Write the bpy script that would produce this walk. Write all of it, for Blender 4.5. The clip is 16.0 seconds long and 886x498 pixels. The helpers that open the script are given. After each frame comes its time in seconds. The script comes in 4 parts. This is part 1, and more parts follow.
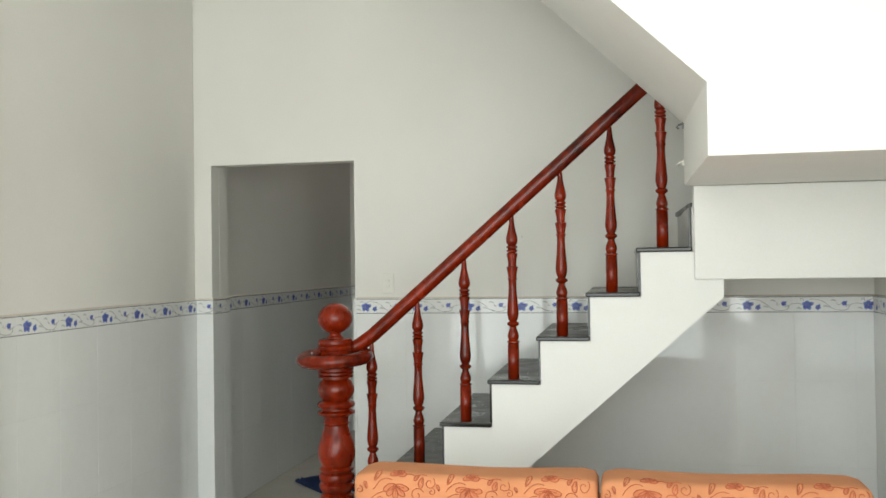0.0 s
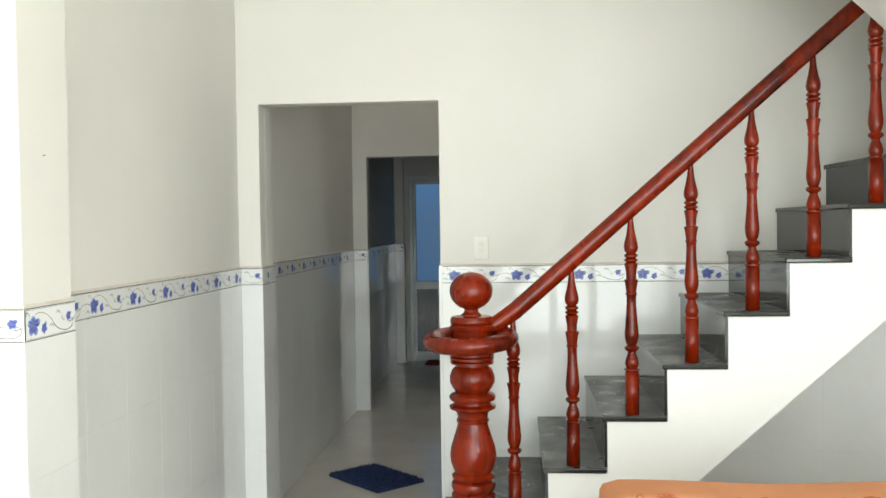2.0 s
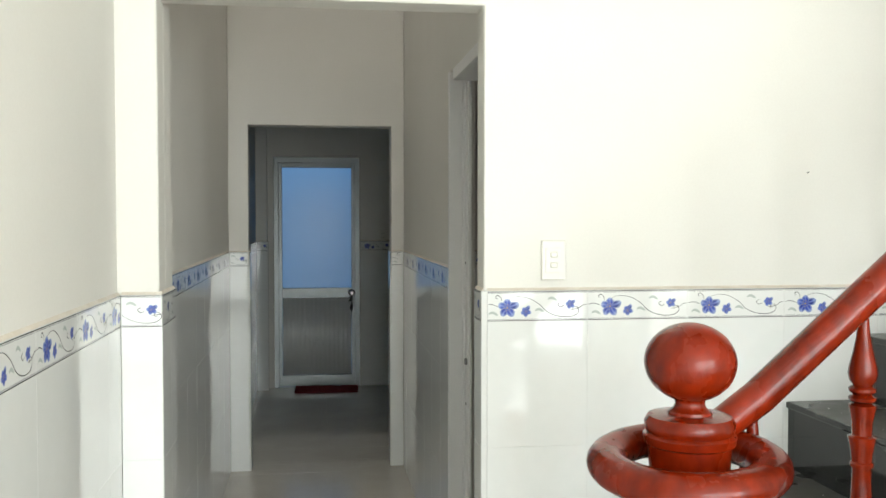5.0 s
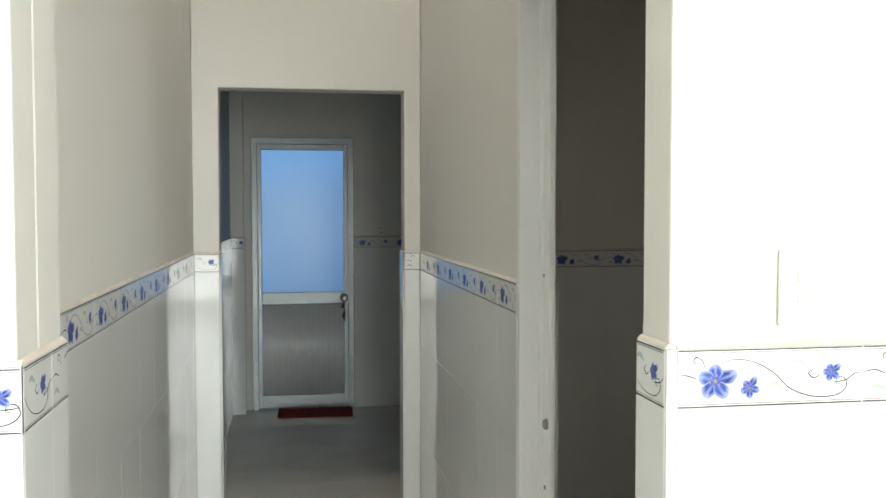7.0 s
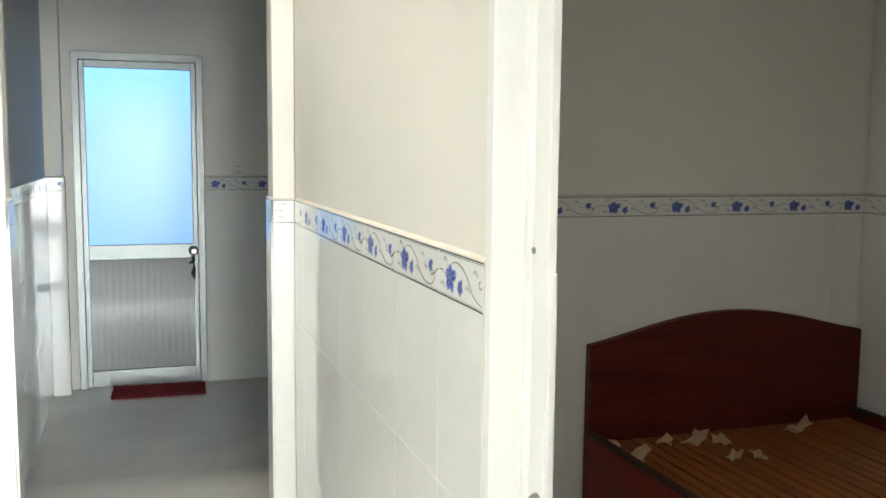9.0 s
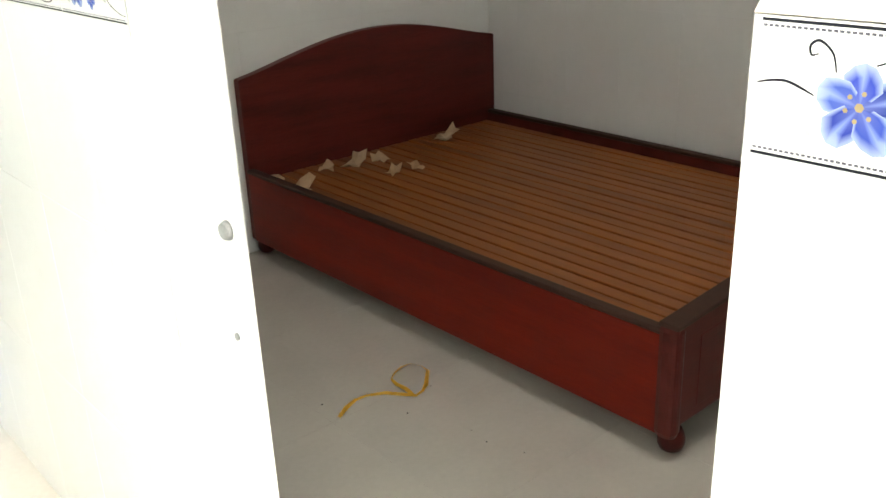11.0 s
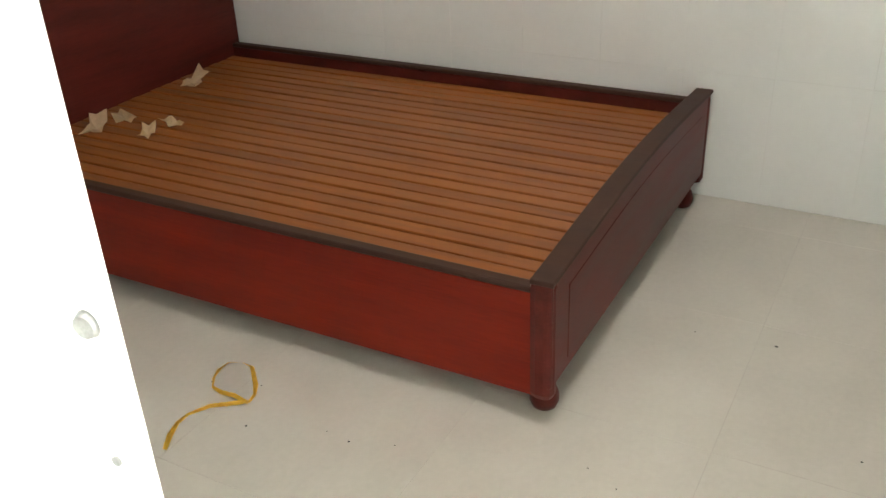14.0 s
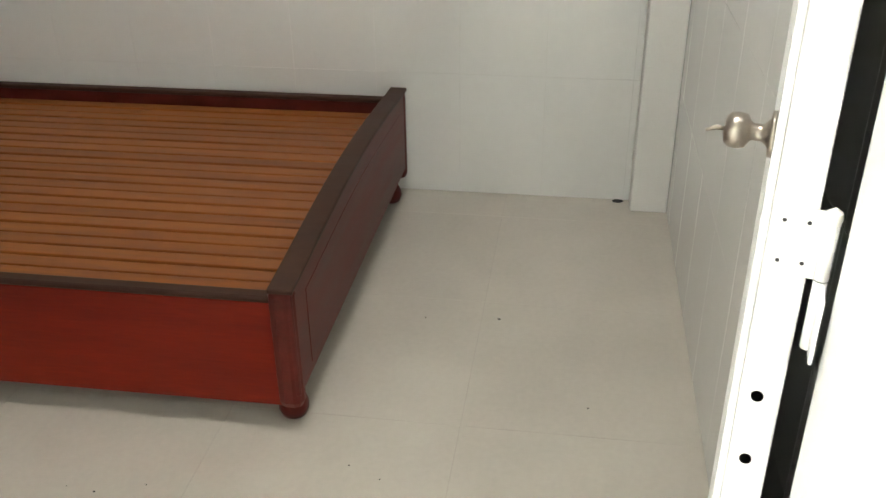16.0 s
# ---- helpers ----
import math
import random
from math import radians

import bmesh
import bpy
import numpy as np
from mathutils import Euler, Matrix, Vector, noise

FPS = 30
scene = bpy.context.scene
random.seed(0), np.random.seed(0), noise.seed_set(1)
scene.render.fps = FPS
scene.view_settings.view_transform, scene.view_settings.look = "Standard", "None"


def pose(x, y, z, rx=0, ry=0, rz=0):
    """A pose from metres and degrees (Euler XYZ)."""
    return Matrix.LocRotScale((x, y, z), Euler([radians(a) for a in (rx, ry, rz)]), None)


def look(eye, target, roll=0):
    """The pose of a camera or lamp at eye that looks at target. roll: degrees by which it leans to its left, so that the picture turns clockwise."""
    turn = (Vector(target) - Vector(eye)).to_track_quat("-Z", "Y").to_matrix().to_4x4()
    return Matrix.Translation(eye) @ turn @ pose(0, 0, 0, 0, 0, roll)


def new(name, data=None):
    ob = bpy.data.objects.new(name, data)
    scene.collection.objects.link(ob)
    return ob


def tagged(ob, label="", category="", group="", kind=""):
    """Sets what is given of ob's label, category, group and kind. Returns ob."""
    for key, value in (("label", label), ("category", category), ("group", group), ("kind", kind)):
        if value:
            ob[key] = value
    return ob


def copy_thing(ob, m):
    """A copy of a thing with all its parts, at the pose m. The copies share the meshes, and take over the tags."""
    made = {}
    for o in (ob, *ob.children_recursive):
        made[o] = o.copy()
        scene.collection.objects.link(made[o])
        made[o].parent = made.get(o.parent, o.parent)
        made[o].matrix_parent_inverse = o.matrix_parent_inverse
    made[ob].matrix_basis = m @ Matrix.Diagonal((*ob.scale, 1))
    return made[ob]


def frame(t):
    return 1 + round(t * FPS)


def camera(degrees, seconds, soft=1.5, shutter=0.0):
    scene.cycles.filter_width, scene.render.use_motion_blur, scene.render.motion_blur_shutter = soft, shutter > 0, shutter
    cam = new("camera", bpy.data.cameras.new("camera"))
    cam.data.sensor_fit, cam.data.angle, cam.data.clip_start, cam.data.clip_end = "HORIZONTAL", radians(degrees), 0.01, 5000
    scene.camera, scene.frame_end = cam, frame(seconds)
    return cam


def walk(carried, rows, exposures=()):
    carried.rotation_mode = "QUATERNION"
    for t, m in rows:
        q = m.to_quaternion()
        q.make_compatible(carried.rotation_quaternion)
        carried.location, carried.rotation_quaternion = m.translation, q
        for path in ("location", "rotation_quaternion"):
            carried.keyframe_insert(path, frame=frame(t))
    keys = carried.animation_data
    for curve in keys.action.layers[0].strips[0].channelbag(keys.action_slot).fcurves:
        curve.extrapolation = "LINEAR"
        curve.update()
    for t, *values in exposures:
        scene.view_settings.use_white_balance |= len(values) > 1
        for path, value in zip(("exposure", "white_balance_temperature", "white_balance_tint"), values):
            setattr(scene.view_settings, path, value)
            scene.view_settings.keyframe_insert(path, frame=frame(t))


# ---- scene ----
cam = camera(51.8, 16.0)
PATH = [
    (0, (2.362, -4.78, 1.452), (1.972, -2.818, 1.485), -0.8),
    (0.5, (2.121, -4.628, 1.446), (1.902, -2.641, 1.475), -0.9),
    (1, (1.849, -4.446, 1.465), (1.708, -2.451, 1.49), -0.9),
    (1.5, (1.538, -4.31, 1.479), (1.373, -2.317, 1.469), -1.1),
    (2, (1.264, -4.15, 1.45), (1.105, -2.157, 1.4), -0.8),
    (2.5, (1.016, -3.948, 1.468), (0.859, -1.955, 1.411), -0.8),
    (3, (0.753, -3.746, 1.482), (0.668, -1.749, 1.421), -0.6),
    (3.5, (0.628, -3.426, 1.47), (0.682, -1.427, 1.412), -0.3),
    (4, (0.528, -3.106, 1.461), (0.655, -1.111, 1.399), -0.1),
    (4.5, (0.431, -2.738, 1.484), (0.595, -0.746, 1.418), -0.1),
    (5, (0.475, -2.38, 1.461), (0.754, -0.401, 1.395), -0.0),
    (5.2, (0.481, -2.26, 1.472), (0.773, -0.282, 1.406), -0.0),
    (7.5, (0.406, -0.887, 1.442), (0.766, 1.078, 1.341), -0.1),
    (8, (0.427, -0.615, 1.429), (0.896, 1.319, 1.229), 0.2),
    (8.2, (0.449, -0.488, 1.452), (0.918, 1.445, 1.25), 0.1),
    (10.5, (0.52, 0.008, 1.366), (1.672, 1.564, 0.866), -0.9),
    (11, (0.511, 0.0, 1.346), (1.725, 1.401, 0.594), -2.2),
    (11.5, (0.508, 0.005, 1.337), (1.759, 1.277, 0.433), -1.7),
    (12, (0.497, 0.008, 1.351), (1.765, 1.217, 0.386), -1.5),
    (12.5, (0.512, 0.034, 1.36), (1.812, 1.194, 0.376), -0.9),
    (13, (0.598, 0.169, 1.363), (1.907, 1.3, 0.36), -0.5),
    (13.5, (0.638, 0.308, 1.36), (1.972, 1.417, 0.364), -1.2),
    (14, (0.604, 0.44, 1.355), (2.129, 1.313, 0.401), -2.8),
    (14.5, (0.573, 0.489, 1.364), (2.224, 1.092, 0.41), -2.3),
    (15, (0.567, 0.489, 1.352), (2.268, 0.949, 0.407), -2.4),
    (15.5, (0.57, 0.495, 1.352), (2.299, 0.82, 0.401), -1.1),
    (16, (0.563, 0.494, 1.352), (2.303, 0.758, 0.401), -0.6),
]
walk(cam, [(t, look(eye, target, roll)) for t, eye, target, roll in PATH], exposures=[(0.0, 0.06), (0.5, 0.26), (1.0, 0.32), (1.5, 0.45), (2.5, 0.52), (3.5, 0.55), (4.5, 0.77), (5.2, 1.02), (7.5, 1.88), (8.2, 2.35), (10.5, 3.87), (11.5, 3.85), (12.5, 3.8), (13.5, 4.4), (14.0, 4.62), (14.5, 4.87), (15.2, 4.97), (15.5, 4.82), (16.0, 4.4)])

# ---- world and light ----
world = bpy.data.worlds.new("world")
scene.world = world
world.use_nodes = True
wn = world.node_tree.nodes
sky = wn.new("ShaderNodeTexSky")
sky.sky_type = "NISHITA"
sky.sun_disc = False
sky.sun_elevation = radians(50)
sky.sun_rotation = radians(200)
world.node_tree.links.new(sky.outputs[0], wn["Background"].inputs[0])
wn["Background"].inputs[1].default_value = 0.12

sun = new("sun", bpy.data.lights.new("sun", "SUN"))
sun.data.energy, sun.data.angle, sun.data.color = 1.2, radians(10), (1.0, 0.96, 0.9)
sun.matrix_world = look((2, -14, 14), (1, 0, 0))


def area_lamp(name, eye, target, sx, sy, watts, colour):
    lamp = new(name, bpy.data.lights.new(name, "AREA"))
    lamp.data.shape, lamp.data.size, lamp.data.size_y = "RECTANGLE", sx, sy
    lamp.data.energy, lamp.data.color = watts, colour
    lamp.matrix_world = look(eye, target)
    return lamp


# daylight in the front opening; side window and roof lights are added fill
area_lamp("front_daylight", (1.75, -6.45, 1.45), (1.75, 0, 1.45), 3.0, 2.5, 112, (0.945, 1.0, 0.98))
# fill for the west wall; its side window is added, out of view
area_lamp("side_fill", (3.53, -5.2, 1.6), (0, -5.2, 1.6), 1.5, 1.5, 65, (0.945, 1.0, 0.98))
# assumed skylight, unseen: added to lift the dim corridor walls
area_lamp("corridor_fill", (0.34, 1.6, 5.28), (1.60, 1.6, 1.5), 0.5, 2.0, 38, (1.0, 0.962, 0.92))
# unseen fill lamp added over the bedroom; no roof light is known there
bed_fill = area_lamp("bedroom_fill", (1.90, 0.80, 3.28), (1.90, 0.80, 0), 0.7, 0.7, 0.9, (1.0, 0.95, 0.88))
# spread narrowed to keep this added lamp off the headboard
bed_fill.data.spread = radians(130)

# ---- materials ----


def surface(name, dark, light, rough=0.5, scale=6.0, fine=90.0, bump=0.05, metal=0.0, coat=0.0, stretch=(1, 1, 1), rvar=0.1, random_tone=0.0, spec=0.5, ramp_lo=0.35, ramp_hi=1.0):
    m = bpy.data.materials.new(name)
    m.use_nodes = True
    n, l = m.node_tree.nodes, m.node_tree.links
    b = n["Principled BSDF"]
    geo = n.new("ShaderNodeNewGeometry")
    mp = n.new("ShaderNodeMapping")
    mp.inputs["Scale"].default_value = stretch
    l.new(geo.outputs["Position"], mp.inputs[0])
    big, small = n.new("ShaderNodeTexNoise"), n.new("ShaderNodeTexNoise")
    big.inputs["Scale"].default_value, small.inputs["Scale"].default_value = scale, fine
    big.inputs["Detail"].default_value, small.inputs["Detail"].default_value = 5, 3
    for t in (big, small):
        l.new(mp.outputs[0], t.inputs["Vector"])
    mix = n.new("ShaderNodeMath")
    mix.operation = "MULTIPLY_ADD"
    l.new(small.outputs[0], mix.inputs[0])
    mix.inputs[1].default_value = 0.35
    l.new(big.outputs[0], mix.inputs[2])
    fac = mix.outputs[0]
    if random_tone:
        info = n.new("ShaderNodeObjectInfo")
        add = n.new("ShaderNodeMath")
        add.operation = "MULTIPLY_ADD"
        l.new(info.outputs["Random"], add.inputs[0])
        add.inputs[1].default_value = random_tone
        l.new(fac, add.inputs[2])
        fac = add.outputs[0]
    ramp = n.new("ShaderNodeValToRGB")
    ramp.color_ramp.elements[0].position, ramp.color_ramp.elements[1].position = ramp_lo, ramp_hi
    ramp.color_ramp.elements[0].color, ramp.color_ramp.elements[1].color = (*dark, 1), (*light, 1)
    l.new(fac, ramp.inputs[0])
    l.new(ramp.outputs[0], b.inputs["Base Color"])
    rr = n.new("ShaderNodeMapRange")
    rr.inputs["From Min"].default_value, rr.inputs["From Max"].default_value = 0.3, 0.7
    rr.inputs["To Min"].default_value, rr.inputs["To Max"].default_value = max(0.02, rough * (1 - rvar)), min(1, rough * (1 + rvar))
    l.new(big.outputs[0], rr.inputs["Value"])
    l.new(rr.outputs[0], b.inputs["Roughness"])
    b.inputs["Metallic"].default_value = metal
    b.inputs["Coat Weight"].default_value = coat
    b.inputs["Coat Roughness"].default_value = 0.12
    b.inputs["Specular IOR Level"].default_value = spec
    if bump:
        bp = n.new("ShaderNodeBump")
        bp.inputs["Strength"].default_value = bump
        bp.inputs["Distance"].default_value = 0.002
        l.new(mix.outputs[0], bp.inputs["Height"])
        l.new(bp.outputs[0], b.inputs["Normal"])
    return m


PLASTER = surface("plaster", (0.72, 0.702, 0.652), (0.80, 0.785, 0.737), 0.75, 1.3, 160, 0.12)
WHITE_PAINT = surface("white_paint", (0.76, 0.76, 0.73), (0.84, 0.84, 0.81), 0.6, 2.0, 140, 0.1)
TILE = surface("wall_tile", (0.735, 0.745, 0.725), (0.80, 0.808, 0.787), 0.06, 2.5, 30, 0.012, random_tone=0.12)
GROUT = surface("grout", (0.385, 0.355, 0.305), (0.49, 0.455, 0.40), 0.85, 9, 120, 0.2)
WALL_GROUT = surface("pale_grout", (0.68, 0.68, 0.65), (0.76, 0.76, 0.73), 0.85, 9, 120, 0.1)
MORTAR = surface("beige_mortar", (0.60, 0.52, 0.42), (0.77, 0.735, 0.665), 0.85, 14, 120, 0.3)
FLOOR_TILE = surface("floor_tile", (0.465, 0.437, 0.380), (0.565, 0.535, 0.472), 0.12, 3.0, 60, 0.015, random_tone=0.1, rvar=0.4)
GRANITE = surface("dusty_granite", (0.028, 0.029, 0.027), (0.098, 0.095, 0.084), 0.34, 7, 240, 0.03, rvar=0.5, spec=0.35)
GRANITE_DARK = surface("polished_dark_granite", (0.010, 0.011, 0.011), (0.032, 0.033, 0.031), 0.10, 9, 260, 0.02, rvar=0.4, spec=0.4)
STAIR_WOOD = surface("red_varnished_wood", (0.032, 0.0022, 0.0010), (0.27, 0.0185, 0.0014), 0.24, 5, 40, 0.04, coat=0.22, stretch=(1, 1, 0.5), rvar=0.4, spec=0.22, ramp_lo=0.42, ramp_hi=0.92)
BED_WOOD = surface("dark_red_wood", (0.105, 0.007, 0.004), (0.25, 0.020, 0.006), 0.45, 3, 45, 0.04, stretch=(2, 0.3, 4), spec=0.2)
# darker bed wood; shade of headboard and far rail is put into it
BED_DARK = surface("dark_shaded_mahogany", (0.050, 0.0080, 0.0065), (0.135, 0.021, 0.015), 0.42, 4, 50, 0.04, stretch=(0.5, 2, 4), spec=0.2)
BED_EDGE = surface("dark_brown_wood", (0.028, 0.013, 0.009), (0.062, 0.029, 0.019), 0.58, 7, 70, 0.06, stretch=(1, 0.3, 1), spec=0.25)
SLAT_WOOD = surface("slat_wood", (0.115, 0.030, 0.006), (0.30, 0.094, 0.016), 0.45, 5, 60, 0.08, stretch=(6, 0.5, 6), random_tone=0.30)
ALU = surface("aluminium", (0.17, 0.182, 0.182), (0.23, 0.243, 0.243), 0.38, 6, 80, 0.02, metal=0.85)
WHITE_METAL = surface("white_powder_coat", (0.74, 0.74, 0.735), (0.82, 0.82, 0.815), 0.35, 4, 120, 0.03)
DOOR_PANEL = surface("door_panel_white", (0.68, 0.69, 0.68), (0.78, 0.79, 0.78), 0.30, 4, 60, 0.03, coat=0.2)
NICKEL = surface("satin_nickel", (0.42, 0.38, 0.33), (0.55, 0.50, 0.44), 0.3, 30, 200, 0.02, metal=1.0)
STEEL = surface("screw_steel", (0.2, 0.2, 0.2), (0.4, 0.4, 0.4), 0.4, 50, 300, 0.02, metal=0.9)
BLACK = surface("black_rubber", (0.010, 0.010, 0.010), (0.03, 0.03, 0.03), 0.6, 30, 200, 0.05)
PLASTIC = surface("ivory_plastic", (0.72, 0.70, 0.63), (0.80, 0.785, 0.72), 0.35, 8, 100, 0.02)
SOFA = surface("orange_fabric", (0.53, 0.205, 0.085), (0.68, 0.295, 0.14), 0.9, 7, 420, 0.5)
SOFA_FILL = surface("pale_russet_print", (0.49, 0.155, 0.065), (0.63, 0.235, 0.11), 0.9, 12, 420, 0.4)
SOFA_PRINT = surface("russet_print", (0.36, 0.085, 0.035), (0.50, 0.13, 0.055), 0.9, 12, 420, 0.4)
RED_MAT = surface("red_mat_pile", (0.11, 0.008, 0.012), (0.25, 0.025, 0.03), 0.95, 25, 300, 0.8)
BLUE_RUG = surface("blue_rug_pile", (0.008, 0.018, 0.06), (0.03, 0.06, 0.16), 0.95, 30, 300, 0.8)
PAPER = surface("brown_paper", (0.64, 0.49, 0.31), (0.86, 0.71, 0.50), 0.85, 20, 160, 0.3)
YELLOW = surface("yellow_strap", (0.80, 0.42, 0.02), (1.0, 0.66, 0.09), 0.4, 40, 200, 0.05)
HOLE = surface("hole_shadow", (0.0006, 0.0006, 0.0006), (0.0016, 0.0015, 0.0014), 0.9, 30, 200, 0.0, spec=0.0)
GROUND = surface("ground_concrete", (0.22, 0.21, 0.2), (0.33, 0.32, 0.30), 0.9, 1.0, 40, 0.3)


def printed(name):
    m = bpy.data.materials.new(name)
    m.use_nodes = True
    n, l = m.node_tree.nodes, m.node_tree.links
    a = n.new("ShaderNodeVertexColor")
    a.layer_name = "print"
    l.new(a.outputs[0], n["Principled BSDF"].inputs["Base Color"])
    n["Principled BSDF"].inputs["Roughness"].default_value = 0.12
    n["Principled BSDF"].inputs["Specular IOR Level"].default_value = 0.2
    return m


PRINT = printed("printed_glaze")

FROST = bpy.data.materials.new("patterned_glass")
FROST.use_nodes = True
_n, _l = FROST.node_tree.nodes, FROST.node_tree.links
_b = _n["Principled BSDF"]
_b.inputs["Transmission Weight"].default_value = 1.0
_b.inputs["Roughness"].default_value = 0.32
_b.inputs["Base Color"].default_value = (0.20, 0.40, 0.52, 1)

FROST_RING = bpy.data.materials.new("raised_glass_ring")
FROST_RING.use_nodes = True
_r = FROST_RING.node_tree.nodes["Principled BSDF"]
_r.inputs["Transmission Weight"].default_value = 1.0
_r.inputs["Roughness"].default_value = 0.2
_r.inputs["Base Color"].default_value = (0.95, 1.0, 1.0, 1)

SKY_CARD = bpy.data.materials.new("sky_backdrop")
SKY_CARD.use_nodes = True
_sb = SKY_CARD.node_tree.nodes["Principled BSDF"]
_sb.inputs["Base Color"].default_value = (0.2, 0.35, 0.6, 1)
_sb.inputs["Emission Color"].default_value = (0.27, 0.61, 0.58, 1)
_sb.inputs["Emission Strength"].default_value = 0.047

# ---- mesh helpers ----


def box(bm, x0, x1, y0, y1, z0, z1, bevel=0.0, mi=0):
    r = bmesh.ops.create_cube(bm, size=1, matrix=Matrix.Translation(((x0 + x1) / 2, (y0 + y1) / 2, (z0 + z1) / 2)) @ Matrix.Diagonal((x1 - x0, y1 - y0, z1 - z0, 1)))
    faces = {f for v in r["verts"] for f in v.link_faces}
    if bevel:
        e = {e for v in r["verts"] for e in v.link_edges}
        out = bmesh.ops.bevel(bm, geom=list(e), offset=bevel, segments=2, affect="EDGES", profile=0.5)
        faces = {f for f in faces if f.is_valid} | set(out["faces"])
    for f in faces:
        f.material_index = mi
    return faces


def prism(bm, outline, axis, a0, a1, bevel=0.0, seg=2):
    """An outline of 2D points drawn out along an axis: x takes (y, z), y takes (x, z), z takes (x, y)."""

    def at(p, a):
        return {"x": (a, p[0], p[1]), "y": (p[0], a, p[1]), "z": (p[0], p[1], a)}[axis]

    lo = [bm.verts.new(at(p, a0)) for p in outline]
    hi = [bm.verts.new(at(p, a1)) for p in outline]
    k = len(outline)
    fs = [bm.faces.new(lo), bm.faces.new(hi[::-1])]
    fs += [bm.faces.new((lo[(i + 1) % k], lo[i], hi[i], hi[(i + 1) % k])) for i in range(k)]
    bmesh.ops.recalc_face_normals(bm, faces=fs)
    if bevel:
        bmesh.ops.bevel(bm, geom=list({e for f in fs for e in f.edges}), offset=bevel, segments=seg, affect="EDGES", profile=0.5)
    return fs


def lathe(bm, profile, seg=20, cx=0.0, cy=0.0):
    """A turned body from (radius, height) pairs, bottom to top."""
    rings = []
    for r, z in profile:
        rings.append([bm.verts.new((cx + r * math.cos(2 * math.pi * i / seg), cy + r * math.sin(2 * math.pi * i / seg), z)) for i in range(seg)])
    for a, b in zip(rings, rings[1:]):
        for i in range(seg):
            f = bm.faces.new((a[i], a[(i + 1) % seg], b[(i + 1) % seg], b[i]))
            f.smooth = True
    bm.faces.new(rings[0][::-1])
    bm.faces.new(rings[-1])
    # the cut turnings keep a hard edge
    for k in range(1, len(profile) - 1):
        u = Vector(profile[k]) - Vector(profile[k - 1])
        v = Vector(profile[k + 1]) - Vector(profile[k])
        if u.length > 1e-6 and v.length > 1e-6 and u.angle(v) > 0.75:
            for i in range(seg):
                e = bm.edges.get((rings[k][i], rings[k][(i + 1) % seg]))
                if e:
                    e.smooth = False


def tube(bm, pts, r, seg=10, squash=1.0, closed=False):
    """A round bar along points; r is one radius or one for each point."""
    pts = [Vector(p) for p in pts]
    rings = []
    for i, p in enumerate(pts):
        a, b = pts[i - 1] if i or closed else p, pts[(i + 1) % len(pts)] if i + 1 < len(pts) or closed else p
        d = (b - a).normalized()
        side = d.cross(Vector((0, 0, 1)))
        side = side.normalized() if side.length > 1e-4 else Vector((1, 0, 0))
        up = side.cross(d)
        rad = r[i] if isinstance(r, (list, tuple)) else r
        rings.append([bm.verts.new(p + rad * (math.cos(2 * math.pi * k / seg) * side + squash * math.sin(2 * math.pi * k / seg) * up)) for k in range(seg)])
    pairs = list(zip(rings, rings[1:])) + ([(rings[-1], rings[0])] if closed else [])
    for a, b in pairs:
        for k in range(seg):
            f = bm.faces.new((a[k], a[(k + 1) % seg], b[(k + 1) % seg], b[k]))
            f.smooth = True
    if not closed:
        bm.faces.new(rings[0][::-1])
        bm.faces.new(rings[-1])
    bmesh.ops.recalc_face_normals(bm, faces=list({f for ring in rings for v in ring for f in v.link_faces}))


def mesh_of(name, bm, *materials):
    me = bpy.data.meshes.new(name)
    bm.normal_update()
    bm.to_mesh(me)
    bm.free()
    for m in materials:
        me.materials.append(m)
    return me


def part(name, bm, material, parent=None, label=""):
    ob = new(name, mesh_of(name, bm, *(material if isinstance(material, tuple) else (material,))))
    ob.parent = parent
    if label:
        ob["label"] = label
    return ob


def thing(name, label, category, at=(0, 0, 0), turn=0.0, group=""):
    ob = new(name)
    ob.empty_display_size = 0.1
    ob.matrix_world = pose(*at, 0, 0, turn)
    return tagged(ob, label, category, group)


def setting(name, bm, material, label, category="wall"):
    return tagged(part(name, bm, material), label, category, kind="structure")


def B():
    return bmesh.new()


# ---- setting ----
H = 3.3
XL, XR = -0.015, 3.555
BT, BB = 1.27, 1.188


def wall(name, outline, axis, a0, a1, label, material=None):
    bm = B()
    prism(bm, outline, axis, a0, a1, 0.005)
    return setting(name, bm, material or PLASTER, label)


wall_back = wall("wall_north", [(XL - 0.2, 0), (0.086, 0), (0.086, 2.022), (0.92, 2.022), (0.92, 0), (3.72, 0), (3.72, H), (XL - 0.2, H)], "y", 0.0, 0.10, "white plastered wall with a doorless opening to the corridor")
wall_left = wall("wall_west", [(-6.7, 0), (-0.002, 0), (-0.002, H), (-6.7, H)], "x", XL - 0.2, XL, "white plastered side wall of the living room")
wall_corr_left = wall("wall_corridor_west", [(0.102, 0), (5.75, 0), (5.75, H), (0.102, H)], "x", XL - 0.2, XL, "white plastered corridor wall above a tiled dado")
wall_corr_right = wall("wall_corridor_east", [(0.102, 0), (0.266, 0), (0.266, 2.03), (1.146, 2.03), (1.146, 0), (3.038, 0), (3.038, H), (0.102, H)], "x", 1.0, 1.1, "white plastered corridor wall with the bedroom door opening")
wall_inner = wall("wall_inner", [(XL + 0.002, 0), (0.10, 0), (0.10, 2.0), (0.922, 2.0), (0.922, 0), (0.998, 0), (0.998, H), (XL + 0.002, H)], "y", 2.97, 3.09, "white plastered wall with an opening to the back room")
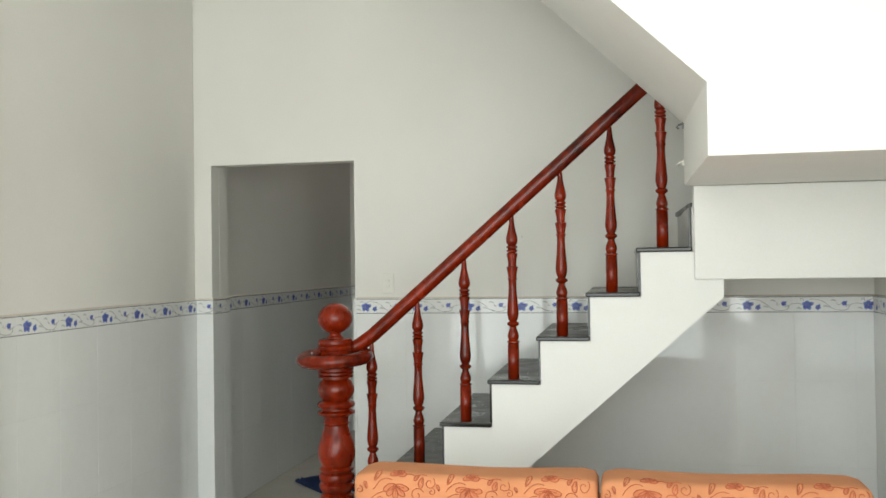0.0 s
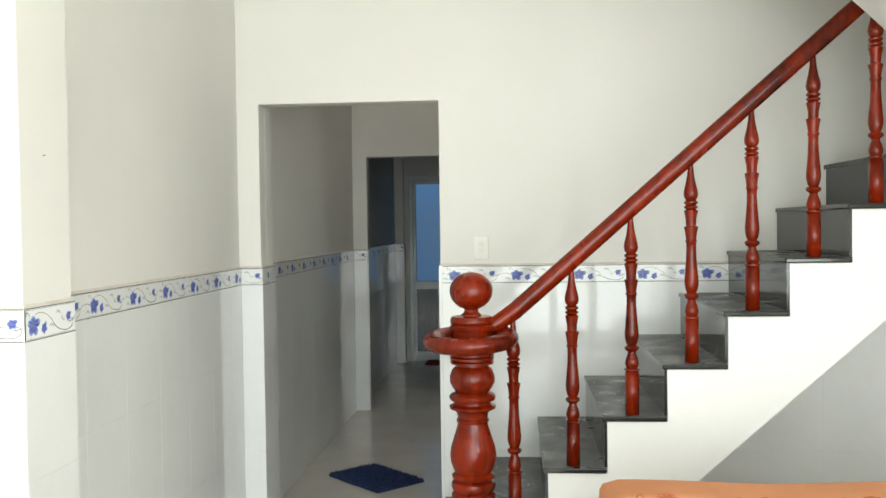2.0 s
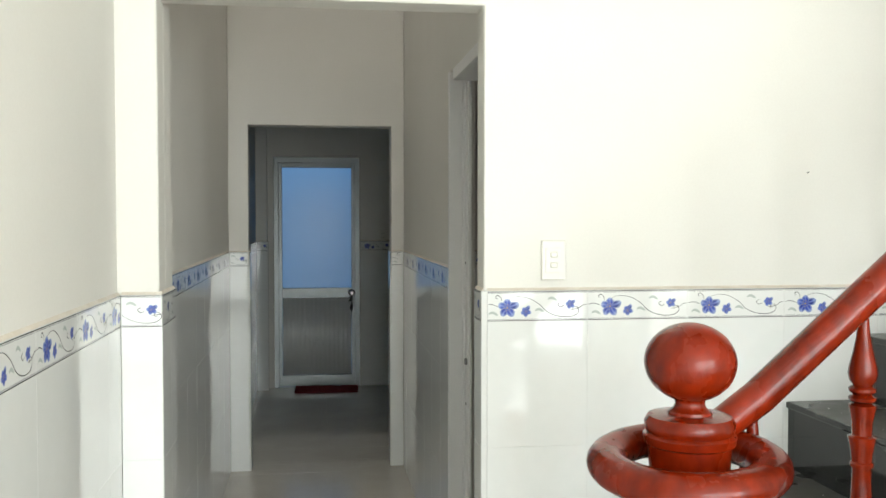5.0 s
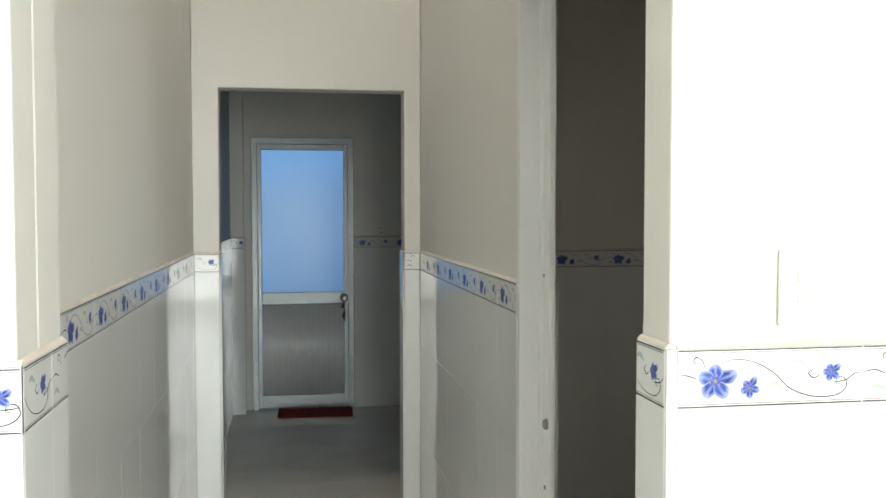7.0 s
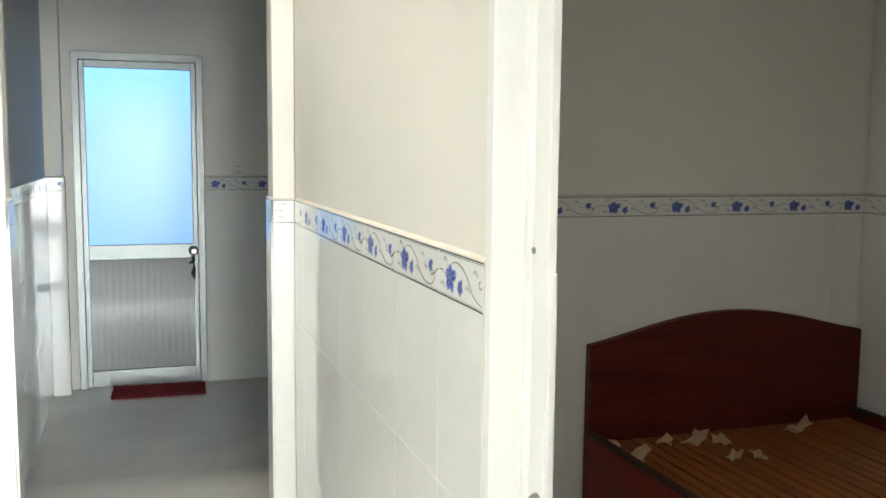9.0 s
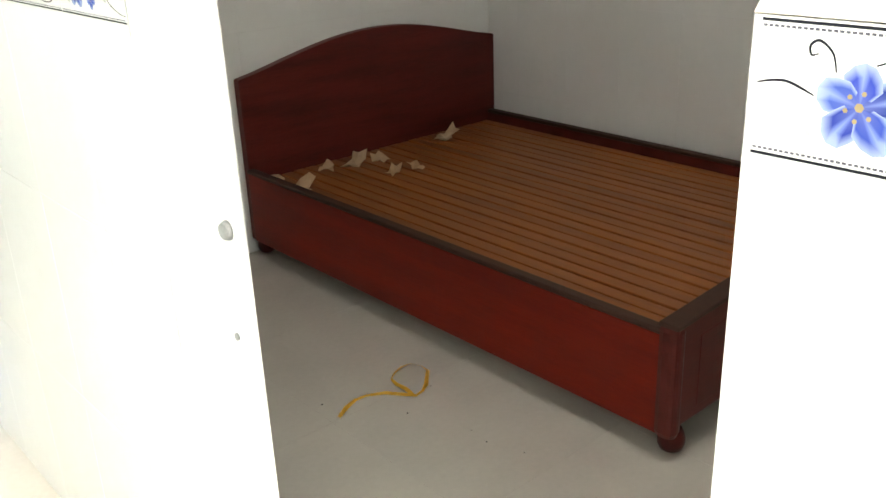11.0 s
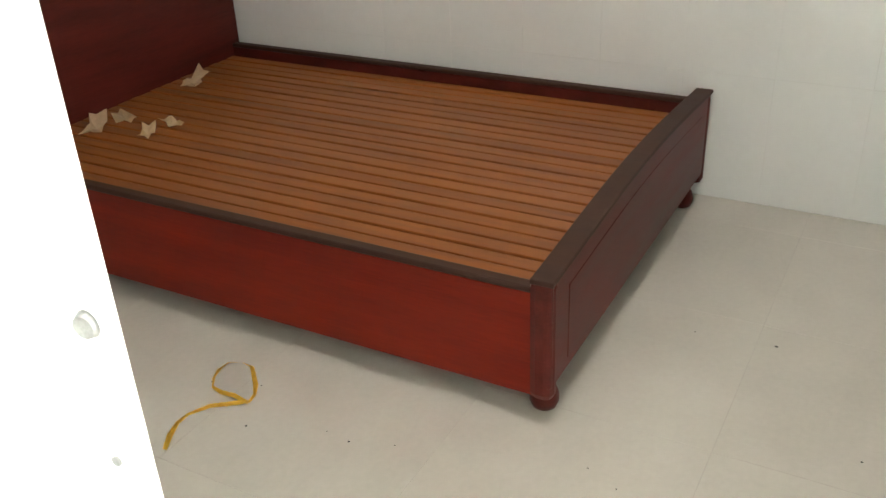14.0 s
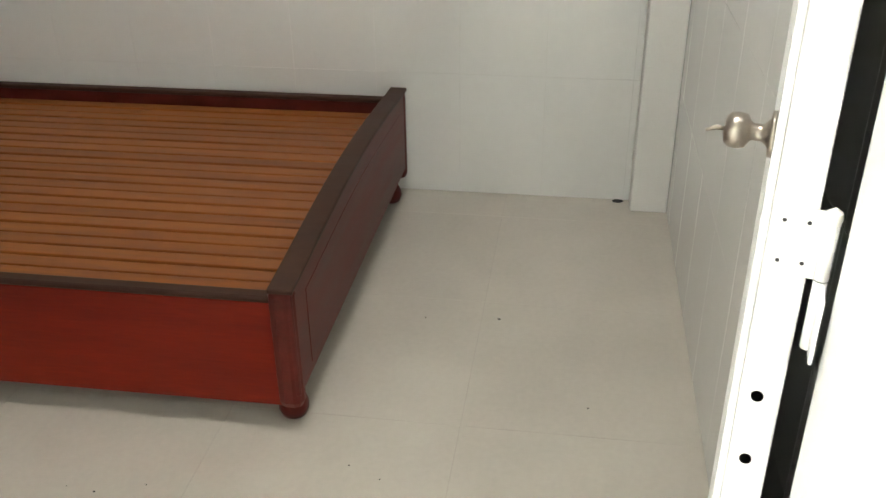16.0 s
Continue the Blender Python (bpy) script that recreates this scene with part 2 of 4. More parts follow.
wall_head = wall("wall_bedroom_north", [(1.0, 0), (3.6, 0), (3.6, H), (1.0, H)], "y", 3.04, 3.15, "white plastered bedroom wall behind the headboard")
wall_far = wall("wall_bedroom_east", [(0.102, 0), (3.038, 0), (3.038, H), (0.102, H)], "x", 3.472, 3.6, "white plastered bedroom wall beside the bed")
wall_south_bed = wall("wall_bedroom_south", [(1.127, 0), (3.470, 0), (3.470, H), (1.127, H)], "y", 0.102, 0.157, "white plastered bedroom wall behind the open door")
wall_right = wall("wall_east", [(-4.45, 0), (-0.002, 0), (-0.002, H), (-4.45, H)], "x", XR, XR + 0.15, "white plastered side wall beside the stairs")
# gap for the added side window, behind the camera
wall("wall_east_sill", [(-5.95, 0), (-4.452, 0), (-4.452, 0.85), (-5.95, 0.85)], "x", XR, XR + 0.15, "white plastered wall under the added side window")
wall("wall_east_lintel", [(-5.95, 2.35), (-4.452, 2.35), (-4.452, H), (-5.95, H)], "x", XR, XR + 0.15, "white plastered wall over the added side window")
wall("wall_east_pier", [(-6.7, 0), (-5.952, 0), (-5.952, H), (-6.7, H)], "x", XR, XR + 0.15, "white plastered wall pier at the front")
wall_end = wall("wall_back_room_north", [(XL + 0.002, 0), (0.13, 0), (0.13, 1.99), (0.864, 1.99), (0.864, 0), (3.0, 0), (3.0, H), (XL + 0.002, H)], "y", 5.6, 5.75, "plastered end wall with the back door")
wall_back_right = wall("wall_back_room_east", [(3.152, 0), (5.75, 0), (5.75, H), (3.152, H)], "x", 3.002, 3.15, "plastered side wall of the back room")
wall_front = wall("wall_south", [(XL, 0), (0.25, 0), (0.25, 2.7), (3.25, 2.7), (3.25, 0), (XR, 0), (XR, H), (XL, H)], "y", -6.7, -6.5, "plastered front wall with the wide entrance opening")
bm = B()
box(bm, XL - 0.004, 0.100, -2.084, -1.841, 0, H, 0.004)
pilaster = setting("pilaster", bm, PLASTER, "white plastered pilaster with a tiled lower part")
bm = B()
box(bm, XL + 0.001, 0.0855, 0.1015, 0.22, 0, H, 0.004)
setting("wall_nib", bm, PLASTER, "plastered end of the wall beside the corridor opening")
bm = B()
box(bm, 3.381, 3.470, 0.166, 0.285, 0, H, 0.004)
bed_column = setting("column", bm, WHITE_PAINT, "white column in the corner of the bedroom")
bm = B()
box(bm, XL - 0.004, 0.077, 5.48, 5.598, 0, H, 0.004)
end_column = setting("pilaster_back", bm, PLASTER, "plastered pilaster beside the back door")
bm = B()
box(bm, XL - 0.2, 3.75, -6.7, 5.75, -0.25, -0.0005)
floor = setting("floor", bm, GROUT, "grouted bed of the polished tile floor", "floor")
bm = B()
for a in ((XL - 0.2, 0.1, 0.5, 2.7), (0.9, 1.5, 0.5, 2.7), (1.5, 3.75, 1.2, 2.7), (2.3, 3.75, 0.4, 1.2), (1.5, 3.75, 0.35, 0.4), (0.9, 1.5, 0.35, 0.5), (XL - 0.2, 0.9, 0.35, 0.5), (XL - 0.2, 3.75, -6.7, 0.35), (XL - 0.2, 3.75, 2.7, 5.75)):
    box(bm, *a, H + 0.002, H + 0.15)
setting("ceiling", bm, WHITE_PAINT, "plain white ceiling slab", "ceiling")
# unseen shaft added to send the corridor lamp's light downward
bm = B()
for a in ((0.0, 0.1, 0.5, 2.7), (0.9, 1.0, 0.5, 2.7), (0.0, 1.0, 0.4, 0.5), (0.0, 1.0, 2.7, 2.8)):
    box(bm, *a, H + 0.152, 5.4)
setting("added_light_well", bm, PLASTER, "unseen white plastered shaft added over the corridor to steer its light")
# opaque panels added out of view to keep the sun out of both openings
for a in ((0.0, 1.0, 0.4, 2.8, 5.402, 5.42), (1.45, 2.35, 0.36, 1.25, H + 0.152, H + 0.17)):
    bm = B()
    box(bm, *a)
    setting("added_roof_panel", bm, WHITE_PAINT, "unseen white panel added over a roof opening to block the sun", "roof light")
bm = B()
bmesh.ops.create_grid(bm, x_segments=1, y_segments=1, size=400, matrix=Matrix.Translation((0, 0, -0.3)))
setting("ground", bm, GROUND, "grey concrete ground outside the house", "ground")
bm = B()
box(bm, -3, 4, 7.4, 7.45, -0.25, 4.5)
setting("backdrop", bm, SKY_CARD, "pale blue daylight behind the back door", "sky")

# ---- stairs ----
GO, RISE = 0.2115, 0.1855


def riser_x(k):
    return 1.793 + GO * (k - 5)


def tread_z(k):
    return 0.767 + RISE * (k - 4)


TH = 0.020
YS = -0.885
pts = [(riser_x(1), 0.0)]
for k in range(1, 9):
    pts += [(riser_x(k), tread_z(k) - TH), (riser_x(k + 1), tread_z(k) - TH)]
pts += [(riser_x(9), tread_z(9) - TH), (XR - 0.004, tread_z(9) - TH), (XR - 0.004, 1.45), (2.76, 1.374), (2.76, 1.301), (1.294, 0.0)]
stair = thing("staircase", "white concrete staircase with dark granite treads and an upper flight", "staircase")
bm = B()
prism(bm, pts, "y", YS, -0.004)
part("stair_body", bm, WHITE_PAINT, stair, "white painted concrete flight")
for k in range(1, 9):
    bm = B()
    x0, x1 = riser_x(k) - 0.018, riser_x(k + 1) - 0.003
    box(bm, x0, x1, YS - 0.014, -0.006, tread_z(k) - TH + 0.001, tread_z(k), 0.005)
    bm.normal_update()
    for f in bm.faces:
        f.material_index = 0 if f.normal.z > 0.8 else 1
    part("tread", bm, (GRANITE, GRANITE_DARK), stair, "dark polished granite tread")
    bm = B()
    z0 = tread_z(k - 1) if k > 1 else 0.002
    box(bm, riser_x(k) - 0.010, riser_x(k) - 0.001, YS + 0.004, -0.006, z0 + 0.001, tread_z(k) - TH)
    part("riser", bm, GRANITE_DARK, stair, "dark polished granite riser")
bm = B()
prism(bm, [(riser_x(9) - 0.02, -0.006), (riser_x(9) - 0.005, YS + 0.06), (XR - 0.006, YS + 0.06), (XR - 0.006, -0.006)], "z", tread_z(9) - TH + 0.001, tread_z(9))
part("tread", bm, GRANITE, stair, "dark polished granite landing slab")
bm = B()
box(bm, riser_x(9) - 0.010, riser_x(9) - 0.001, YS + 0.06, -0.006, tread_z(8) + 0.001, tread_z(9) - TH)
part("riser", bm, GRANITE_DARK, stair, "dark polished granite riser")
bm = B()
box(bm, 2.643, XR - 0.004, -0.925, YS + 0.05, 1.375, 1.757, 0.003)
part("landing_beam", bm, WHITE_PAINT, stair, "white painted landing beam")
bm = B()
sl = 0.95
xt = 2.608 - (H - 1.978) / sl
prism(bm, [(XR - 0.004, 1.759), (2.608, 1.759), (2.608, 1.978), (xt, H - 0.002), (XR - 0.004, H - 0.002)], "y", -2.0, -0.928, 0.003)
# the soffit rises a little towards the back wall
for v in bm.verts:
    if v.co.y > -1.0 and v.co.z > 1.9 and v.co.x < 3.0:
        v.co.x += 0.038 if v.co.z > 2.2 else 0.0
        v.co.z += 0.034 if v.co.z < 2.2 else 0.0
part("upper_flight", bm, WHITE_PAINT, stair, "white painted underside of the upper flight")

# dried specks of plaster on the lower treads
rs = random.Random(21)
bm = B()
for k in range(1, 7):
    for i in range(14):
        px, py, pr = riser_x(k) + rs.uniform(0.0, 0.19), rs.uniform(YS + 0.05, -0.05), rs.uniform(0.0012, 0.0035)
        bmesh.ops.create_icosphere(bm, subdivisions=1, radius=pr, matrix=Matrix.Translation((px, py, tread_z(k) + pr * 0.15)) @ Matrix.Diagonal((1, rs.uniform(0.6, 1.8), 0.3, 1)))
tagged(part("plaster_speck", bm, WHITE_PAINT), "dried white specks of plaster on the granite treads", "specks", kind="stuff")

# balusters and handrail
BAL = [(0.0245, 0), (0.0245, 0.150), (0.021, 0.154), (0.027, 0.158), (0.027, 0.163), (0.019, 0.167), (0.023, 0.175), (0.0245, 0.185), (0.021, 0.200), (0.015, 0.216), (0.0135, 0.224), (0.0235, 0.232),
       (0.0265, 0.238), (0.0235, 0.244), (0.016, 0.248), (0.0205, 0.258), (0.0245, 0.275), (0.0250, 0.290), (0.0225, 0.320), (0.0190, 0.360), (0.0170, 0.400), (0.0170, 0.425), (0.0205, 0.429), (0.0205, 0.435),
       (0.0175, 0.437), (0.0205, 0.460), (0.0250, 0.483), (0.0175, 0.486), (0.0185, 0.510), (0.0245, 0.541), (0.0155, 0.545), (0.0230, 0.549), (0.0245, 0.555), (0.0160, 0.560), (0.0235, 0.566), (0.0240, 0.572),
       (0.0165, 0.577), (0.0230, 0.586), (0.0255, 0.598), (0.0240, 0.612), (0.0180, 0.636), (0.0125, 0.664), (0.0090, 0.700), (0.0085, 0.735)]
YB = -0.851
baluster = thing("baluster", "red varnished turned wooden baluster on a granite tread", "baluster", (riser_x(2) + 0.092, YB, tread_z(2)), 0, "balusters of the staircase")
for nm, z0, z1 in (("base", 0.0, 0.150), ("lower_knop", 0.150, 0.248), ("shaft", 0.248, 0.437), ("cup", 0.437, 0.545), ("spindle", 0.545, 0.735)):
    bm = B()
    lathe(bm, [(r, z) for r, z in BAL if z0 - 1e-6 <= z <= z1 + 1e-6], 24)
    part(nm, bm, STAIR_WOOD, baluster)
for k in range(3, 9):
    copy_thing(baluster, pose(riser_x(k) + 0.092, YB, tread_z(k), 0, 0, 50 * k))


def rail_z(x):
    return 1.668 + (RISE / GO) * (x - 1.86)


bm = B()
line = [(1.150, YB - 0.024, 1.084), (1.175, YB - 0.010, 1.089), (1.200, YB - 0.002, 1.101), (1.228, YB, 1.119)]
line += [(x, YB, rail_z(x)) for x in (1.26, 1.30, 1.6, 1.9, 2.2, 2.45, 2.62)]
tube(bm, line, [0.026, 0.028, 0.030, 0.031] + [0.0315] * 7, 24)
hand = thing("handrail", "round red varnished wooden handrail with a scrolled end", "handrail")
part("rail", bm, STAIR_WOOD, hand)
bm = B()
NX, NY = 1.104, -0.916
tube(bm, [(NX - 0.003 + 0.135 * math.cos(a), NY + 0.135 * math.sin(a), 1.046 + 0.010 * math.sin(a + 0.5)) for a in [2 * math.pi * i / 48 for i in range(48)]], 0.0355, 16, 0.86, True)
part("volute", bm, STAIR_WOOD, hand, "ring-shaped scroll round the newel")

newel = thing("newel_post", "thick turned red wooden newel post with a ball on top", "newel post", (NX, NY, tread_z(1)))
z1 = tread_z(1)
prof = [(0.075, 0), (0.075, 0.17), (0.080, 0.175), (0.080, 0.19), (0.066, 0.20), (0.074, 0.213), (0.074, 0.235), (0.060, 0.245), (0.072, 0.258), (0.078, 0.272), (0.078, 0.285), (0.066, 0.295), (0.076, 0.303), (0.079, 0.315),
        (0.076, 0.328), (0.063, 0.336), (0.074, 0.343), (0.077, 0.352), (0.064, 0.362), (0.072, 0.378), (0.081, 0.405), (0.0825, 0.425), (0.078, 0.455), (0.067, 0.49), (0.056, 0.525), (0.053, 0.540), (0.058, 0.546), (0.058, 0.552),
        (0.053, 0.557), (0.056, 0.575), (0.066, 0.585), (0.082, 0.592), (0.083, 0.600), (0.066, 0.608), (0.064, 0.615), (0.080, 0.622), (0.083, 0.632), (0.078, 0.642), (0.058, 0.650), (0.070, 0.664), (0.080, 0.685), (0.080, 0.705),
        (0.072, 0.728), (0.058, 0.742), (0.058, 0.748), (0.077, 0.751), (0.077, 0.758), (0.071, 0.761), (0.078, 0.765), (0.078, 0.774), (0.072, 0.777), (0.079, 0.781), (0.079, 0.792),
        (0.070, 0.796), (0.066, 0.81), (0.070, 0.868), (0.076, 0.872), (0.078, 0.885), (0.072, 0.890), (0.075, 0.894), (0.076, 0.908), (0.070, 0.918), (0.045, 0.921)]
bm = B()
lathe(bm, prof, 32)
part("post", bm, STAIR_WOOD, newel)
bm = B()
ball = [(0.037, 0.9205), (0.036, 0.926), (0.028, 0.931), (0.0245, 0.938), (0.0255, 0.944)]
for i in range(19):
    a = math.pi * (0.115 + 0.885 * i / 18)
    ball.append((max(0.0770 * math.sin(a), 0.002), 1.0085 - 0.067 * math.cos(a)))
lathe(bm, ball, 32)
part("ball_finial", bm, STAIR_WOOD, newel, "slightly flattened wooden ball")

# ---- living room things ----
sofa = thing("sofa", "orange floral fabric sofa with two back cushions before the stairs", "sofa", (0, 0, -0.018))
SX0, SXM, SX1, SY = 1.475, 2.272, 3.075, -1.80


def cushion(bm, x0, x1, y0, y1, z0, z1, bevel):
    box(bm, x0, x1, y0, y1, z0, z1)
    bmesh.ops.subdivide_edges(bm, edges=bm.edges[:], cuts=15, use_grid_fill=True)
    c = Vector(((x0 + x1) / 2, (y0 + y1) / 2, (z0 + z1) / 2))
    h = Vector(((x1 - x0) / 2, (y1 - y0) / 2, (z1 - z0) / 2))
    for v in bm.verts:
        d = v.co - c
        q = Vector([max(abs(d[i]) - (h[i] - bevel), 0) for i in range(3)])
        if q.length > bevel:
            q *= bevel / q.length
        v.co = c + Vector([math.copysign(min(abs(d[i]), h[i] - bevel) + q[i], d[i]) for i in range(3)])
        v.co.z += 0.004 * math.sin(9 * v.co.x) if d.z > 0 else 0
    for f in bm.faces:
        f.smooth = True


for x0, x1 in ((SX0, SXM - 0.004), (SXM + 0.004, SX1)):
    bm = B()
    cushion(bm, x0, x1, SY - 0.10, SY + 0.10, 0.36, 0.79, 0.035)
    back = part("back_cushion", bm, SOFA, sofa)
    bm = B()
    cushion(bm, x0, x1, SY - 0.75, SY - 0.10, 0.26, 0.42, 0.05)
    part("seat_cushion", bm, SOFA, sofa)
    rng = random.Random(int(x0 * 100))
    # printed lilies, leaves and curls on the cushion's face
    for cx in (x0 + 0.145, x0 + 0.395, x0 + 0.645):
        for cz in (0.763, 0.625, 0.487):
            fx, fz = cx + rng.uniform(-0.012, 0.012), cz + rng.uniform(-0.006, 0.006)
            bm = B()

            def wrap(x, z, lift=0.0):
                """A place on the cushion: up its face, round the top edge and back over the top."""
                r, d = 0.0365 + lift, z - 0.755
                if d <= 0:
                    return (x, SY - 0.065 - r, z)
                a = min(d / 0.035, math.pi / 2)
                back_run = max(d - 0.055, 0)
                return (x, SY - 0.065 - r * math.cos(a) + back_run, 0.755 + r * math.sin(a) + 0.004 * math.sin(9 * x))

            def drawn(line, thick, closed=False):
                count = len(bm.faces)
                tube(bm, line, thick, 5, 1.0, closed)
                bm.faces.ensure_lookup_table()
                for f in bm.faces[count:]:
                    f.material_index = 1

            def petal(px, pz, a, length, width):
                rim = []
                for i in range(16):
                    q = 2 * math.pi * i / 16
                    u, w = length * (0.5 - 0.5 * math.cos(q)), width * math.sin(q) * (0.7 + 0.3 * math.cos(q + 2.6))
                    rim.append((px + u * math.cos(a) - w * math.sin(a), pz + u * math.sin(a) + w * math.cos(a)))
                bm.faces.new([bm.verts.new(wrap(*v)) for v in rim])
                drawn([wrap(*v, 0.0004) for v in rim], 0.0014, True)
                drawn([wrap(px + q * length * math.cos(a), pz + q * length * math.sin(a), 0.0004) for q in (0.15, 0.4, 0.65)], 0.0010)

            for a in (-2.85, -2.25, -1.57, -0.9, -0.3):
                petal(fx, fz - 0.004, a + rng.uniform(-0.1, 0.1), 0.044, 0.012)
            for a in (0.15, 0.9, 1.57, 2.25, 3.0):
                petal(fx + 0.006, fz + 0.026, a + rng.uniform(-0.1, 0.1), 0.027, 0.010)
            petal(fx - 0.070, fz + 0.006, 1.25, 0.042, 0.011)
            petal(fx - 0.098, fz - 0.016, 1.9, 0.020, 0.006)
            petal(fx + 0.088, fz + 0.022, -1.75, 0.032, 0.011)
            petal(fx + 0.076, fz + 0.030, -2.2, 0.024, 0.008)
            for ox, oz, sg, size, turns in ((0.070, -0.032, 1, 0.024, 0.4), (-0.122, -0.020, -1, 0.013, 1.6), (0.112, 0.006, -1, 0.020, 2.2), (-0.052, -0.052, -1, 0.012, 0.2), (0.030, -0.060, 1, 0.010, 1.0)):
                drawn([wrap(fx + ox + sg * size * (1 - i / 18) * math.cos(i * 0.5 + turns), fz + oz + size * (1 - i / 18) * math.sin(i * 0.5 + turns), 0.0004) for i in range(15)], 0.0013)
            drawn([wrap(fx - 0.012 - 0.009 * i, fz + 0.014 - 0.0013 * (i - 2) ** 2, 0.0004) for i in range(8)], 0.0013)
            drawn([wrap(fx - 0.034 - 0.010 * i, fz - 0.024 - 0.0010 * i * i, 0.0004) for i in range(8)], 0.0013)
            drawn([wrap(fx + 0.030 + 0.008 * i, fz + 0.030 + 0.003 * math.sin(i * 1.1), 0.0004) for i in range(10)], 0.0013)
            part("printed_flower", bm, (SOFA_FILL, SOFA_PRINT), back, "russet lily with curling tendrils")
bm = B()
box(bm, SX0, SX1, SY - 0.74, SY + 0.10, 0.06, 0.262, 0.02)
part("base", bm, SOFA, sofa)
bm = B()
box(bm, SX0 + 0.005, SX1 - 0.005, SY + 0.03, SY + 0.14, 0.10, 0.70, 0.02)
part("backrest", bm, SOFA, sofa)
for lx in (SX0 + 0.06, SX1 - 0.06):
    for ly in (SY - 0.68, SY + 0.04):
        bm = B()
        lathe(bm, [(0.02, 0.018), (0.025, 0.062)], 12, lx, ly)
        part("leg", bm, BED_EDGE, sofa)


def switch_plate(x0, x1, z0, z1, y, rockers=2):
    th = thing("light_switch", "ivory plastic light switch with two round buttons" if rockers == 2 else "ivory plastic wall socket plate", "switch", ((x0 + x1) / 2, y, (z0 + z1) / 2))
    w, h = (x1 - x0) / 2, (z1 - z0) / 2
    bm = B()
    box(bm, -w, w, -0.008, 0.0, -h, h, 0.003)
    part("plate", bm, PLASTIC, th)
    bm = B()
    box(bm, -w * 0.68, w * 0.68, -0.011, -0.0078, -h * 0.62, h * 0.62, 0.001)
    insert = part("insert", bm, PLASTIC, th)
    if rockers == 2:
        for dz in (0.015, -0.013):
            bm = B()
            box(bm, -0.010, 0.010, -0.0155, -0.0108, dz - 0.008, dz + 0.008, 0.004)
            part("button", bm, PLASTIC, insert)
    else:
        for dx in (-0.008, 0.008):
            for dz in (-0.018, 0.018):
                bm = B()
                box(bm, dx - 0.002, dx + 0.002, -0.0118, -0.0108, dz - 0.005, dz + 0.005)
                part("slot", bm, BLACK, insert)
    return th


switch_plate(1.075, 1.141, 1.297, 1.404, -0.001)
switch_plate(1.040, 1.095, 1.270, 1.360, 5.599, 4)
for x, y, z, n in ((1.836, 0.0, 1.589, "y"), (0.100, -1.972, 1.638, "x")):
    bm = B()
    d = Vector((0, -1, 0.3)) if n == "y" else Vector((1, 0, 0.3))
    tube(bm, [Vector((x, y, z)) - d * 0.004, Vector((x, y, z)) + d * 0.007], 0.0016, 6)
    tagged(part("nail", bm, STEEL), "small dark nail sticking out of the plaster", "nail")


for z, m in ((1.852, PLASTIC), (2.004, STEEL)):
    bm = B()
    box(bm, 2.602, 2.6085, -0.957, -0.937, z - 0.014, z + 0.014, 0.002)
    tube(bm, [(2.603, -0.947, z + 0.006), (2.588, -0.947, z + 0.002), (2.580, -0.947, z - 0.008), (2.588, -0.947, z - 0.014)], 0.0045, 8)
    tagged(part("wall_hook", bm, m), "small white plastic hook on the side of the flight" if m is PLASTIC else "small grey metal hook on the side of the flight", "hook")


def shag(name, label, cat, cx, cy, w, d, turn, mat, n, h, seed, hang=0.0):
    th = thing(name, label, cat, (cx, cy, 0.0), turn)
    bm = B()
    box(bm, -w / 2, w / 2, -d / 2, d / 2, 0.0005, 0.010, 0.004)
    part("backing", bm, mat, th)
    r = random.Random(seed)
    bm = B()
    for i in range(n):
        x, y = r.uniform(-w / 2, w / 2), r.uniform(-d / 2, d / 2)
        a, s, t = r.uniform(0, 6.28), r.uniform(0.6, 1.2) * h, r.uniform(0.002, 0.004)
        lean = Vector((math.cos(a), math.sin(a), 0)) * s * 0.7
        p = Vector((x, y, 0.009))
        q = Vector((-math.sin(a), math.cos(a), 0)) * t
        vs = [bm.verts.new(p - q), bm.verts.new(p + q), bm.verts.new(p + lean + q * 0.6 + Vector((0, 0, s))), bm.verts.new(p + lean - q * 0.6 + Vector((0, 0, s)))]
        bm.faces.new(vs)
    pile = part("pile", bm, mat, th)
    tagged(pile, kind="stuff")
    return th


shag("rug", "small dark blue shaggy rug on the corridor floor", "rug", 0.446, 1.015, 0.33, 0.48, 45, BLUE_RUG, 6000, 0.013, 3)
shag("doormat", "dark red doormat in front of the back door", "doormat", 0.575, 5.43, 0.53, 0.27, -2, RED_MAT, 4000, 0.009, 4)

# ---- back door ----
door = thing("back_door", "closed aluminium door with patterned blue glass above a ribbed panel", "door", (0.497, 5.60, 0.0))
hw = 0.367
bm = B()
prism(bm, [(-hw, 0.0), (-hw, 1.99), (hw, 1.99), (hw, 0.0), (hw - 0.04, 0.0), (hw - 0.04, 1.945), (-hw + 0.04, 1.945), (-hw + 0.04, 0.0)], "y", -0.018, 0.06, 0.002)
part("door_frame", bm, ALU, door)
lw, zb, zt = hw - 0.0403, 0.008, 1.9447
for nm, a in (("stile", (-lw, -lw + 0.030, zb, zt)), ("stile", (lw - 0.030, lw, zb, zt)), ("top_rail", (-lw + 0.030, lw - 0.030, zt - 0.043, zt)), ("middle_rail", (-lw + 0.030, lw - 0.030, 0.775, 0.862)), ("bottom_rail", (-lw + 0.030, lw - 0.030, zb, 0.105))):
    bm = B()
    box(bm, a[0], a[1], -0.004, 0.036, a[2], a[3], 0.003)
    part(nm, bm, ALU, door)
gx = lw - 0.032
bm = B()
nx, nz = 136, 240
z0, z1g = 0.864, zt - 0.045
